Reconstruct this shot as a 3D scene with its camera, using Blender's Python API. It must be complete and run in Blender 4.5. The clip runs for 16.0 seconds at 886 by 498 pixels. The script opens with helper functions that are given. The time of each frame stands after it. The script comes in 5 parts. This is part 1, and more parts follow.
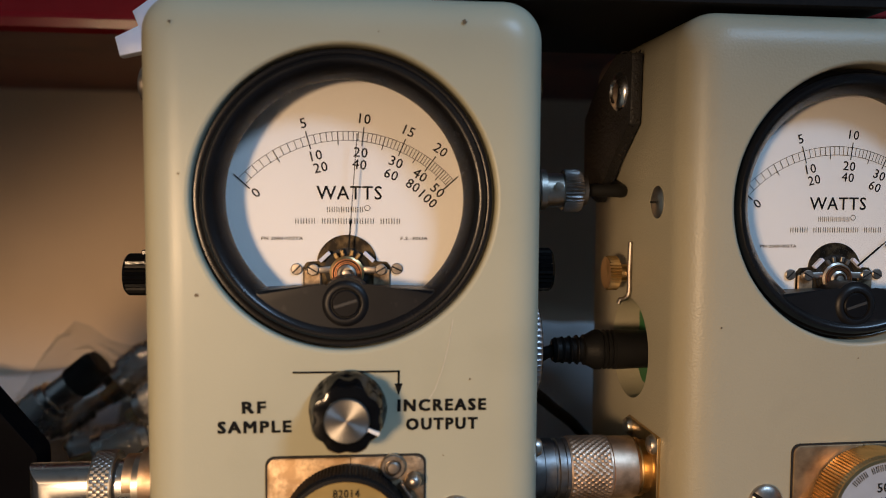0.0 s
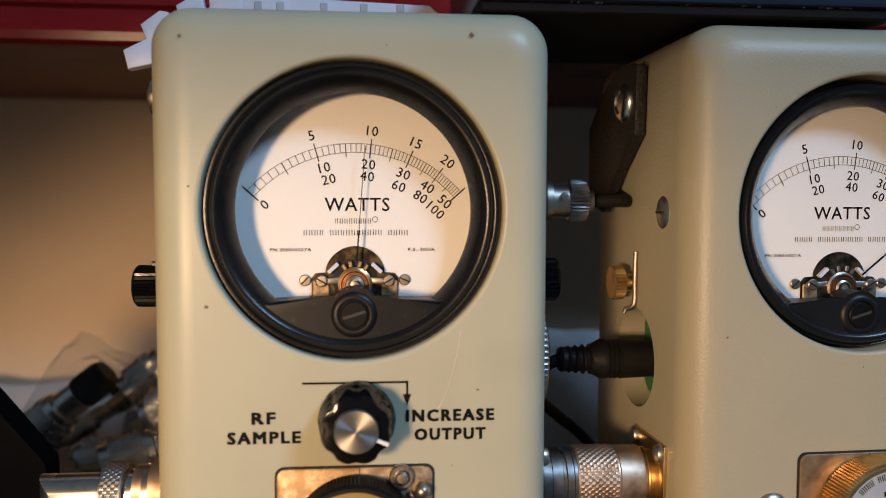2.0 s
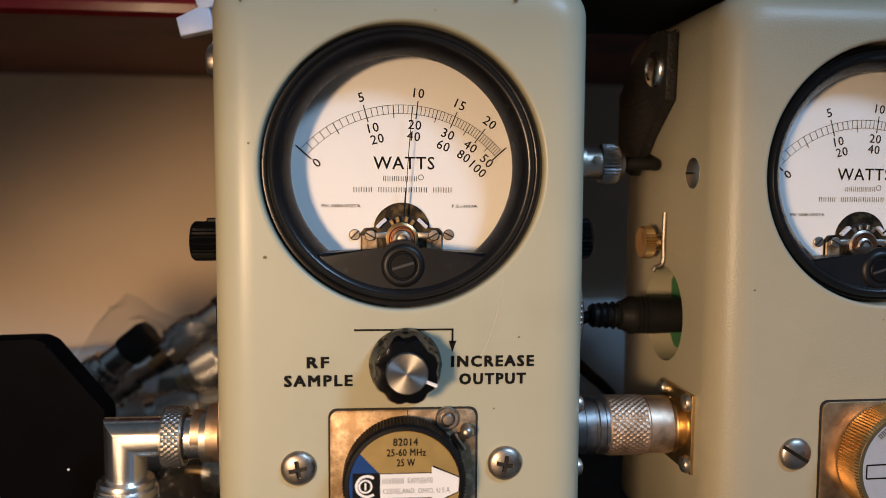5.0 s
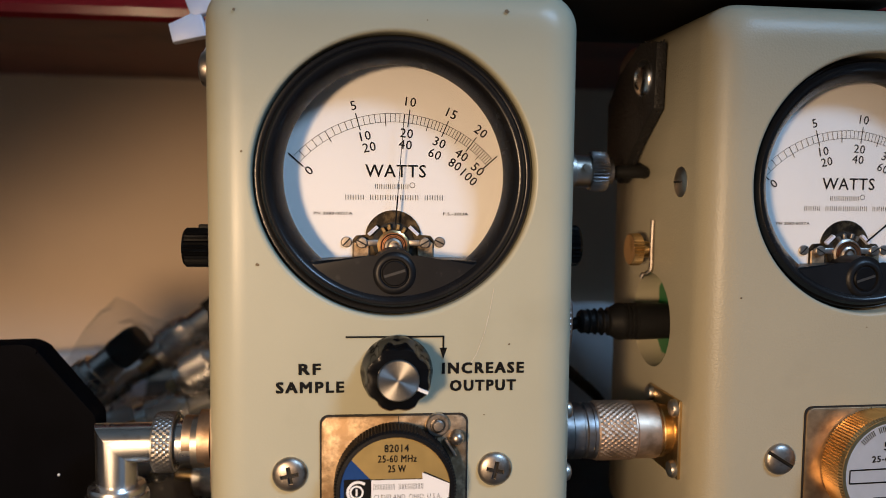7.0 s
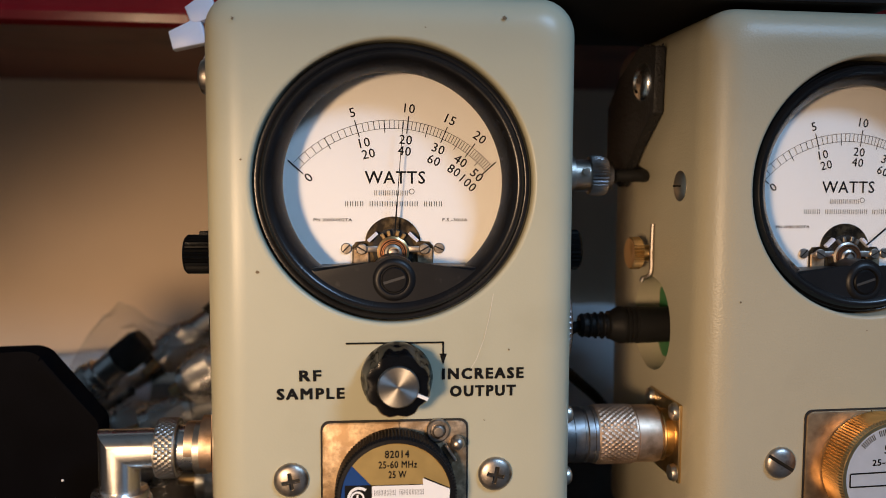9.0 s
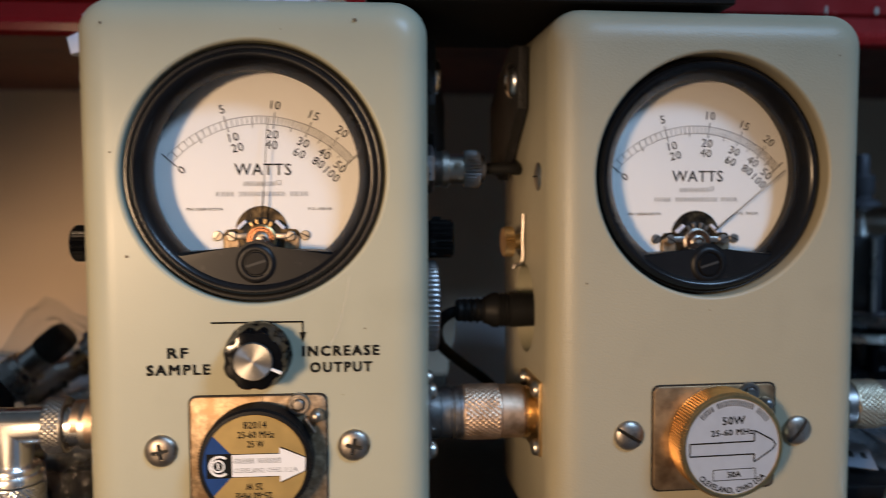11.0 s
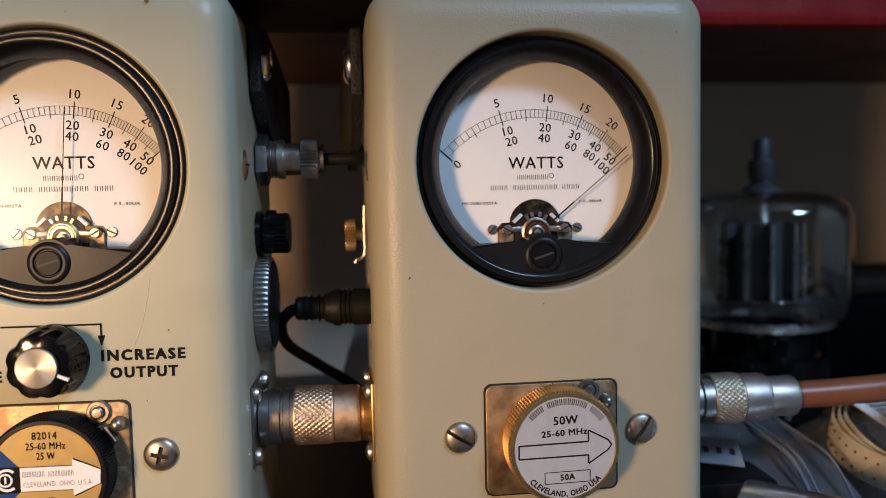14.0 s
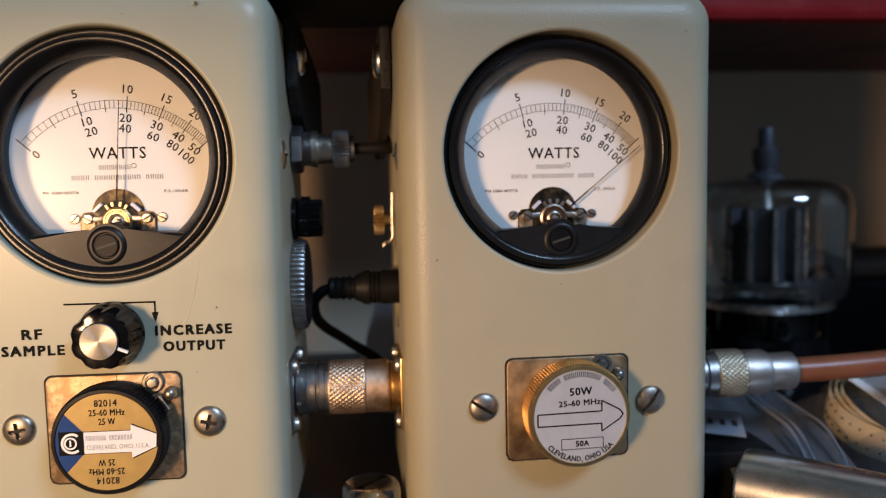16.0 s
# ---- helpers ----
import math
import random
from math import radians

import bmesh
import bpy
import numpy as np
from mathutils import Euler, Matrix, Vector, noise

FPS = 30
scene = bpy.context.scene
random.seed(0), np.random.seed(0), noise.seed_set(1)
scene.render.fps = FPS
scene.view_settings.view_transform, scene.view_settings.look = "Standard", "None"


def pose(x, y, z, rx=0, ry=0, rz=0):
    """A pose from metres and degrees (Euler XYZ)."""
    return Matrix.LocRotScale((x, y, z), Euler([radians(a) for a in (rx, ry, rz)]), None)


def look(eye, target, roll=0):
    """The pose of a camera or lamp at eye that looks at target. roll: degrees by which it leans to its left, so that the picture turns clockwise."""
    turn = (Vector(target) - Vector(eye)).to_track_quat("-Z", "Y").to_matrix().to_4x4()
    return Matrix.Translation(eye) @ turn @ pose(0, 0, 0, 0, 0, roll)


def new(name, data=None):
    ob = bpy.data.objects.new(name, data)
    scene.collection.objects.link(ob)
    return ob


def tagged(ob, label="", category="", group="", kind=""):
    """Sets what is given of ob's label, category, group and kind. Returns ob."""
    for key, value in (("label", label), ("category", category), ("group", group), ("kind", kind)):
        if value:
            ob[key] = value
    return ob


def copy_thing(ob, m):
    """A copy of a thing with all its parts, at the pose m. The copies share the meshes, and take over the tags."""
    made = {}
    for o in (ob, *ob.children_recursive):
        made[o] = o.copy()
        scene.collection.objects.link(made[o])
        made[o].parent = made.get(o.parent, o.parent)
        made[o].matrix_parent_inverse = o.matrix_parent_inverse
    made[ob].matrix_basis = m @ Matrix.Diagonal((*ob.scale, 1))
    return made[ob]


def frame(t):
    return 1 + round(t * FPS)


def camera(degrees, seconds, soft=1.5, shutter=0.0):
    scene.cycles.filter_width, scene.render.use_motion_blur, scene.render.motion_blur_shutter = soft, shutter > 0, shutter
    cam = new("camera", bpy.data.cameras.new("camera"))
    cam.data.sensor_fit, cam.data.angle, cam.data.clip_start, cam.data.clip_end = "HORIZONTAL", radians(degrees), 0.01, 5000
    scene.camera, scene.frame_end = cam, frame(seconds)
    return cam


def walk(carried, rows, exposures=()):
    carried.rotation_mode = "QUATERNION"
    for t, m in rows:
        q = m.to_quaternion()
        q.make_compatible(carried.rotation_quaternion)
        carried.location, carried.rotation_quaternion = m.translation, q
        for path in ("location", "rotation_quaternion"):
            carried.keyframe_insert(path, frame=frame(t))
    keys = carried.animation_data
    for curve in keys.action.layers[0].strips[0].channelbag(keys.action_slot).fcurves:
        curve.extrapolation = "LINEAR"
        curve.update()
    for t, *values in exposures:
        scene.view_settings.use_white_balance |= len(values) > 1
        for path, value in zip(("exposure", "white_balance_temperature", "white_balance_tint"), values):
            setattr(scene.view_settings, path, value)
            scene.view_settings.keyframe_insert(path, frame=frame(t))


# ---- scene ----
cam = camera(58.0, 16.0, soft=0.45, shutter=0.25)
PATH = [
    (0, (0.00671, -0.19353, 0.12491), (0.1807, 1.7946, -0.0058), 0.31),
    (0.5, (0.00600, -0.19429, 0.12326), (0.1844, 1.7944, 0.0080), 0.29),
    (1, (0.00692, -0.19423, 0.12462), (0.1856, 1.7947, 0.0132), 0.19),
    (1.5, (0.00679, -0.19444, 0.12651), (0.1827, 1.7947, 0.0158), 0.20),
    (2, (0.00468, -0.19469, 0.12631), (0.1787, 1.7943, 0.0102), 0.12),
    (2.5, (0.00033, -0.19798, 0.12563), (0.1718, 1.7907, -0.0003), 0.16),
    (3, (-0.00148, -0.20245, 0.12393), (0.1668, 1.7864, -0.0032), 0.22),
    (3.5, (-0.00226, -0.19953, 0.11999), (0.1569, 1.7846, -0.0069), 0.33),
    (4, (-0.00710, -0.20406, 0.11415), (0.1633, 1.7842, -0.0192), 0.42),
    (4.2, (-0.00545, -0.20562, 0.11839), (0.1436, 1.7830, -0.0335), 0.26),
    (6.5, (-0.00788, -0.20623, 0.11923), (0.1805, 1.7796, -0.0260), 0.50),
    (7, (-0.00732, -0.20760, 0.12114), (0.1829, 1.7776, -0.0301), 0.56),
    (7.5, (-0.00579, -0.20632, 0.11966), (0.1843, 1.7785, -0.0359), 0.51),
    (8, (-0.00651, -0.20719, 0.11997), (0.1782, 1.7788, -0.0277), 0.40),
    (10.3, (-0.00494, -0.21157, 0.12736), (0.1709, 1.7733, -0.0436), 0.15),
    (10.5, (-0.00430, -0.21497, 0.12549), (0.1743, 1.7720, -0.0160), 0.07),
    (11, (0.03516, -0.22775, 0.11666), (0.1907, 1.7624, -0.0071), -0.24),
    (11.5, (0.08062, -0.22601, 0.11094), (0.2240, 1.7648, -0.0161), -0.52),
    (12, (0.09015, -0.22243, 0.10971), (0.2330, 1.7679, -0.0254), -0.78),
    (12.5, (0.09170, -0.22508, 0.11837), (0.2408, 1.7646, -0.0187), -1.10),
    (13, (0.09026, -0.22277, 0.11766), (0.2455, 1.7662, -0.0240), -1.26),
    (13.5, (0.08820, -0.21875, 0.11717), (0.2503, 1.7688, -0.0359), -1.21),
    (14, (0.08582, -0.21838, 0.11486), (0.2588, 1.7694, -0.0224), -1.22),
    (14.5, (0.08573, -0.21905, 0.11720), (0.2557, 1.7680, -0.0329), -1.19),
    (15, (0.08461, -0.21851, 0.11738), (0.2623, 1.7678, -0.0349), -1.11),
    (15.5, (0.08353, -0.21944, 0.12128), (0.2507, 1.7657, -0.0553), -1.17),
    (16, (0.07819, -0.23583, 0.11667), (0.2379, 1.7497, -0.0631), -1.13),
]
walk(cam, [(t, look(eye, target, roll)) for t, eye, target, roll in PATH],
     exposures=((0.0, -0.50, 6500, 10), (0.5, -0.25, 6500, 10), (1.2, -0.18, 6500, 10), (3.5, -0.25, 6480, 10), (6.5, -0.26, 6250, 9.5),
                (10.5, -0.22, 6250, 10), (11.5, -0.36, 6250, 9.5), (13.0, -0.21, 6650, 13), (15.0, -0.20, 6750, 15), (16.0, -0.16, 6800, 15)))

cam.data.dof.use_dof = True
cam.data.dof.focus_distance = 0.222
cam.data.dof.aperture_fstop = 9.0

# ---------------------------------------------------------------- light
world = bpy.data.worlds.new("world")
scene.world = world
world.use_nodes = True
world.node_tree.nodes["Background"].inputs[0].default_value = (0.55, 0.62, 0.8, 1)
world.node_tree.nodes["Background"].inputs[1].default_value = 0.035


def lamp(name, kind, m, watts, colour):
    data = bpy.data.lights.new(name, kind)
    data.energy, data.color = watts, colour
    ob = new(name, data)
    ob.matrix_world = m
    return ob


# warm work lamp at the bench's left, its beam cut off by its hood on one side
work = lamp("work_lamp", "SPOT", look((-0.220, -0.435, 0.103), (-0.042, -0.063, -0.171)), 12.0, (1.0, 0.65, 0.37))
work.data.spot_size, work.data.spot_blend, work.data.shadow_soft_size = radians(89), 0.32, 0.040
# cool daylight from a window high up on the right, behind the camera
day = lamp("window_light", "AREA", look((1.05, -1.30, 1.42), (0.07, 0.0, 0.11)), 33.0, (0.425, 0.67, 1.0))
day.data.shape, day.data.size, day.data.size_y = "RECTANGLE", 0.50, 0.42


# ---------------------------------------------------------------- materials
def material(name, colour, rough=0.5, metal=0.0, vary=0.12, scale=60.0, bump=0.0, bump_scale=400.0, second=None,
             second_at=0.55, second_scale=40.0, coat=0.0, spec=0.5, rough_vary=0.08, emission=None):
    """A surface with fine grain, coarse wear (second colour) and relief."""
    mat = bpy.data.materials.new(name)
    mat.use_nodes = True
    nt = mat.node_tree
    bsdf = nt.nodes["Principled BSDF"]
    bsdf.inputs["Metallic"].default_value = metal
    bsdf.inputs["Coat Weight"].default_value = coat
    bsdf.inputs["Specular IOR Level"].default_value = spec
    co = nt.nodes.new("ShaderNodeTexCoord")
    n1 = nt.nodes.new("ShaderNodeTexNoise")
    n1.inputs["Scale"].default_value, n1.inputs["Detail"].default_value = scale, 6
    nt.links.new(co.outputs["Object"], n1.inputs["Vector"])
    ramp = nt.nodes.new("ShaderNodeValToRGB")
    ramp.color_ramp.elements[0].position, ramp.color_ramp.elements[1].position = 0.3, 0.7
    ramp.color_ramp.elements[0].color = (*[c * (1 - vary) for c in colour], 1)
    ramp.color_ramp.elements[1].color = (*[min(1, c * (1 + vary)) for c in colour], 1)
    nt.links.new(n1.outputs["Fac"], ramp.inputs["Fac"])
    out = ramp.outputs["Color"]
    if second:
        n2 = nt.nodes.new("ShaderNodeTexNoise")
        n2.inputs["Scale"].default_value, n2.inputs["Detail"].default_value = second_scale, 8
        nt.links.new(co.outputs["Object"], n2.inputs["Vector"])
        r2 = nt.nodes.new("ShaderNodeValToRGB")
        r2.color_ramp.elements[0].position, r2.color_ramp.elements[1].position = second_at - 0.08, second_at + 0.1
        nt.links.new(n2.outputs["Fac"], r2.inputs["Fac"])
        mix = nt.nodes.new("ShaderNodeMix")
        mix.data_type = "RGBA"
        nt.links.new(r2.outputs["Color"], mix.inputs["Factor"])
        nt.links.new(out, mix.inputs["A"])
        mix.inputs["B"].default_value = (*second, 1)
        out = mix.outputs["Result"]
    nt.links.new(out, bsdf.inputs["Base Color"])
    mr = nt.nodes.new("ShaderNodeMapRange")
    mr.inputs["To Min"].default_value, mr.inputs["To Max"].default_value = max(0.02, rough - rough_vary), min(1, rough + rough_vary)
    nt.links.new(n1.outputs["Fac"], mr.inputs["Value"])
    nt.links.new(mr.outputs["Result"], bsdf.inputs["Roughness"])
    if bump:
        n3 = nt.nodes.new("ShaderNodeTexNoise")
        n3.inputs["Scale"].default_value, n3.inputs["Detail"].default_value = bump_scale, 3
        nt.links.new(co.outputs["Object"], n3.inputs["Vector"])
        b = nt.nodes.new("ShaderNodeBump")
        b.inputs["Strength"].default_value, b.inputs["Distance"].default_value = bump, 0.001
        nt.links.new(n3.outputs["Fac"], b.inputs["Height"])
        nt.links.new(b.outputs["Normal"], bsdf.inputs["Normal"])
    return mat


PAINT_L = material("case_paint", (0.435, 0.427, 0.318), 0.33, vary=0.03, scale=25, bump=0.03, bump_scale=1400,
                   second=(0.40, 0.39, 0.285), second_at=0.66, second_scale=30, spec=0.26)
PAINT_R = material("case_paint_darker", (0.385, 0.350, 0.250), 0.38, vary=0.03, scale=25, bump=0.13, bump_scale=1500,
                   second=(0.355, 0.322, 0.230), second_at=0.68, second_scale=30, spec=0.32)
BAKELITE = material("black_bakelite", (0.007, 0.007, 0.008), 0.26, vary=0.3, bump=0.02, bump_scale=1500, second=(0.014, 0.013, 0.012), second_at=0.76, second_scale=300, spec=0.35)
BAR = material("black_moulding", (0.007, 0.0072, 0.0085), 0.42, vary=0.25, bump=0.02, bump_scale=1500, second=(0.04, 0.037, 0.034), second_at=0.74, second_scale=260, spec=0.3)
PLASTIC = material("black_plastic", (0.005, 0.005, 0.006), 0.45, vary=0.3, bump=0.04, bump_scale=1800, spec=0.18)
MATT = material("matt_black_shell", (0.0022, 0.0021, 0.0027), 0.6, vary=0.3, spec=0.02)
GLOSS = material("glossy_black_plastic", (0.0035, 0.0035, 0.004), 0.10, vary=0.3, second=(0.012, 0.012, 0.012), second_at=0.80, second_scale=700, spec=0.26, rough_vary=0.04, bump=0.015, bump_scale=900)
LEATHER = material("black_leather", (0.013, 0.012, 0.012), 0.6, vary=0.4, bump=0.5, bump_scale=900)
LEATHER_EDGE = material("raw_leather_edge", (0.022, 0.019, 0.016), 0.85, vary=0.6, scale=900, bump=0.8, bump_scale=1600)
NICKEL = material("nickel_plate", (0.58, 0.54, 0.48), 0.36, metal=1, vary=0.08, second=(0.5, 0.44, 0.36), second_at=0.64, second_scale=120)
CHROME = material("bright_chrome", (0.92, 0.90, 0.87), 0.27, metal=1, vary=0.05, second=(0.6, 0.55, 0.48), second_at=0.68, second_scale=200)
STEEL = material("brushed_steel", (0.58, 0.57, 0.55), 0.28, metal=1, vary=0.12, scale=200, bump=0.05, bump_scale=900)
TARNISH = material("tarnished_silver_plate", (0.66, 0.49, 0.36), 0.46, metal=1, vary=0.25, scale=160, second=(0.38, 0.26, 0.17), second_at=0.57, second_scale=150, bump=0.05)
DULL_PLUG = material("dull_plated_brass", (0.50, 0.45, 0.42), 0.44, metal=1, vary=0.12, scale=150, second=(0.38, 0.31, 0.26), second_at=0.6, second_scale=140, bump=0.06, bump_scale=500)
TARNISH_PALE = material("yellowed_nickel", (0.62, 0.55, 0.42), 0.42, metal=1, vary=0.15, scale=200, second=(0.44, 0.36, 0.24), second_at=0.6, second_scale=200)
PEWTER = material("grey_nickel", (0.33, 0.32, 0.32), 0.38, metal=1, vary=0.15, scale=200, second=(0.2, 0.17, 0.14), second_at=0.62, second_scale=160)
BRASS = material("brass", (0.64, 0.45, 0.22), 0.34, metal=1, vary=0.15, scale=200, second=(0.45, 0.29, 0.12), second_at=0.6, second_scale=200)
PLATE = material("stained_silvered_plate", (0.40, 0.295, 0.19), 0.5, metal=0.8, vary=0.45, scale=700, second=(0.27, 0.18, 0.10), second_at=0.54, second_scale=260, bump=0.08)
PLATE_R = material("browned_silvered_plate", (0.52, 0.36, 0.21), 0.38, metal=0.85, vary=0.25, scale=160, second=(0.24, 0.15, 0.085), second_at=0.56, second_scale=110, bump=0.04)
SCREW = material("dull_screw_steel", (0.46, 0.41, 0.36), 0.40, metal=1, vary=0.25, scale=300, second=(0.2, 0.16, 0.12), second_at=0.58, second_scale=300)
# near-black that paints the shade inside slots, gaps, holes and wells
DARK = material("recess_shade", (0.01, 0.009, 0.008), 0.7, vary=0.3)
BRONZE = material("dark_bronze_works", (0.09, 0.065, 0.035), 0.45, metal=0.8, vary=0.6, scale=500, second=(0.02, 0.015, 0.01), second_at=0.5, second_scale=350)
DIAL = material("white_dial_card", (0.86, 0.84, 0.80), 0.6, vary=0.015, scale=40)
INK = material("black_ink", (0.008, 0.008, 0.008), 0.7, vary=0.1, spec=0.1)
INK_GREY = material("thin_dark_ink", (0.03, 0.03, 0.03), 0.7, vary=0.1, spec=0.1)
GOLD_LABEL = material("gold_label", (0.41, 0.285, 0.10), 0.38, metal=0.35, vary=0.06, scale=300)
BLUE_LABEL = material("blue_label", (0.012, 0.05, 0.18), 0.5, vary=0.08, scale=300, spec=0.15)
WHITE_LABEL = material("white_label", (0.80, 0.80, 0.80), 0.45, vary=0.02)
SILVER_LABEL = material("satin_aluminium_label", (0.62, 0.64, 0.68), 0.42, metal=0.45, vary=0.04, scale=300, second=(0.72, 0.72, 0.72), second_at=0.72, second_scale=500)
SPUN = material("spun_aluminium", (0.34, 0.33, 0.315), 0.44, metal=1, vary=0.05, scale=900, rough_vary=0.03)
spin = SPUN.node_tree.nodes.new("ShaderNodeTangent")
spin.direction_type, spin.axis = "RADIAL", "Y"
SPUN.node_tree.links.new(spin.outputs[0], SPUN.node_tree.nodes["Principled BSDF"].inputs["Tangent"])
SPUN.node_tree.nodes["Principled BSDF"].inputs["Anisotropic"].default_value = 0.85
RED = material("red_enamel", (0.25, 0.009, 0.010), 0.25, vary=0.10, second=(0.18, 0.01, 0.01), second_at=0.62, second_scale=25, bump=0.03)
# the lip's enamel with tan reflected light mixed into its colour
RED_UNDER = material("dull_red_tan_bounce", (0.16, 0.055, 0.040), 0.6, vary=0.15, second=(0.07, 0.025, 0.02), second_at=0.6, second_scale=14)
WALL = material("tan_painted_panel", (0.70, 0.545, 0.39), 0.75, vary=0.06, scale=12, second=(0.63, 0.49, 0.35), second_at=0.6, second_scale=6, bump=0.1)
BENCH = material("dark_bench_top", (0.018, 0.017, 0.016), 0.55, vary=0.3, scale=30, second=(0.05, 0.045, 0.04), second_at=0.68, second_scale=90, bump=0.2)
ROOM = material("room_paint", (0.48, 0.44, 0.39), 0.9, vary=0.05, scale=3)
NAVY = material("navy_lacquer", (0.018, 0.028, 0.055), 0.35, vary=0.15, second=(0.05, 0.06, 0.08), second_at=0.75, second_scale=300)
CARTON = material("matt_black_underside", (0.010, 0.008, 0.007), 0.75, spec=0.15, vary=0.35, scale=120, second=(0.024, 0.018, 0.014), second_at=0.72, second_scale=260)
JACKET = material("brown_cable_jacket", (0.18, 0.062, 0.028), 0.36, vary=0.08, scale=50, second=(0.21, 0.078, 0.036), second_at=0.6, second_scale=60)
RUBBER = material("black_rubber", (0.009, 0.009, 0.009), 0.5, vary=0.3, bump=0.1, bump_scale=1500, spec=0.2)
CREAM = material("cream_paper_tape", (0.86, 0.76, 0.58), 0.7, vary=0.05, scale=200)
PAPER = material("white_paper", (0.74, 0.75, 0.76), 0.7, vary=0.03, scale=60)
GREY_STRIP = material("grey_white_plastic", (0.20, 0.22, 0.26), 0.5, vary=0.05, scale=80)
PIPE = material("drawn_steel_tube", (0.70, 0.68, 0.65), 0.26, metal=1, vary=0.08, scale=60, second=(0.58, 0.55, 0.51), second_at=0.62, second_scale=90, bump=0.012, bump_scale=500)
GREEN = material("green_circuit_board", (0.015, 0.13, 0.04), 0.4, vary=0.2)
COPPER = material("copper_wire", (0.8, 0.36, 0.18), 0.3, metal=1, vary=0.15, scale=500)
GRAPHITE = material("dark_anode_metal", (0.065, 0.065, 0.075), 0.55, metal=0.6, vary=0.15, scale=60)
OPAL = material("milky_white_plastic", (0.66, 0.69, 0.80), 0.35, vary=0.04, scale=120)
OPAL.node_tree.nodes["Principled BSDF"].inputs["Subsurface Weight"].default_value = 0.3
OPAL.node_tree.nodes["Principled BSDF"].inputs["Subsurface Radius"].default_value = (0.004, 0.004, 0.005)


def glass_material(name, rough=0.0, tint=(1, 1, 1), weight=0.93, gloss=(0.04, 0.5), bump=0.0, haze=0.0, blend=0.18):
    """Thin clear sheet: mostly straight through, with a gloss on top."""
    mat = bpy.data.materials.new(name)
    mat.use_nodes = True
    nt = mat.node_tree
    nt.nodes.remove(nt.nodes["Principled BSDF"])
    out = nt.nodes["Material Output"]
    tr, gl, mx, lw, mr = (nt.nodes.new(n) for n in ("ShaderNodeBsdfTransparent", "ShaderNodeBsdfGlossy", "ShaderNodeMixShader", "ShaderNodeLayerWeight", "ShaderNodeMapRange"))
    tr.inputs[0].default_value = (*[weight * c for c in tint], 1)
    gl.inputs["Roughness"].default_value = rough
    lw.inputs["Blend"].default_value = blend
    mr.inputs["To Min"].default_value, mr.inputs["To Max"].default_value = gloss
    if bump:
        n3, b = nt.nodes.new("ShaderNodeTexNoise"), nt.nodes.new("ShaderNodeBump")
        n3.inputs["Scale"].default_value = 45
        b.inputs["Strength"].default_value, b.inputs["Distance"].default_value = bump, 0.003
        nt.links.new(n3.outputs["Fac"], b.inputs["Height"])
        nt.links.new(b.outputs["Normal"], gl.inputs["Normal"])
    nt.links.new(lw.outputs["Facing"], mr.inputs["Value"])
    nt.links.new(mr.outputs["Result"], mx.inputs[0])
    nt.links.new(tr.outputs[0], mx.inputs[1])
    nt.links.new(gl.outputs[0], mx.inputs[2])
    last = mx
    if haze:
        df, mh = nt.nodes.new("ShaderNodeBsdfDiffuse"), nt.nodes.new("ShaderNodeMixShader")
        df.inputs[0].default_value, mh.inputs[0].default_value = (0.8, 0.84, 0.9, 1), haze
        nt.links.new(mx.outputs[0], mh.inputs[1])
        nt.links.new(df.outputs[0], mh.inputs[2])
        last = mh
    nt.links.new(last.outputs[0], out.inputs["Surface"])
    return mat


GLASS = glass_material("meter_glass", 0.20, weight=0.985, gloss=(0.0006, 0.10))
TUBE_GLASS = glass_material("tube_glass", 0.03, (0.95, 0.97, 0.97), 0.93, gloss=(0.03, 0.95), blend=0.34)
BAG_THIN = glass_material("thin_clear_film", 0.16, (0.98, 0.99, 1.0), 0.95, gloss=(0.02, 0.18), bump=0.5, haze=0.012)
BAG = glass_material("clear_bag_film", 0.24, (0.96, 0.98, 1.0), 0.93, gloss=(0.08, 0.34), bump=0.35, haze=0.07)

FLAP = glass_material("flat_bag_film", 0.22, (0.94, 0.97, 1.0), 0.92, gloss=(0.14, 0.4), bump=0.35, haze=0.09)


# ---------------------------------------------------------------- mesh helpers
def finish(bm, name, mat, angle=35):
    bmesh.ops.recalc_face_normals(bm, faces=bm.faces)
    me = bpy.data.meshes.new(name)
    bm.to_mesh(me)
    bm.free()
    for p in me.polygons:
        p.use_smooth = True
    me.set_sharp_from_angle(angle=radians(angle))
    if mat:
        me.materials.append(mat)
    return me


def part(name, bm, mat, parent=None, label="", m=None, angle=35):
    ob = new(name, finish(bm, name, mat, angle))
    ob.parent = parent
    if m is not None:
        ob.matrix_basis = m
    if label:
        tagged(ob, label)
    return ob


def thing(name, m, label, category, group="", kind=""):
    ob = new(name)
    ob.empty_display_size = 0.01
    ob.matrix_basis = m
    return tagged(ob, label, category, group, kind)


TURN = {"x": Matrix.Rotation(radians(90), 4, "Y"), "-y": Matrix.Rotation(radians(90), 4, "X"), "z": Matrix.Identity(4),
        "-x": Matrix.Rotation(radians(-90), 4, "Y"), "y": Matrix.Rotation(radians(-90), 4, "X")}


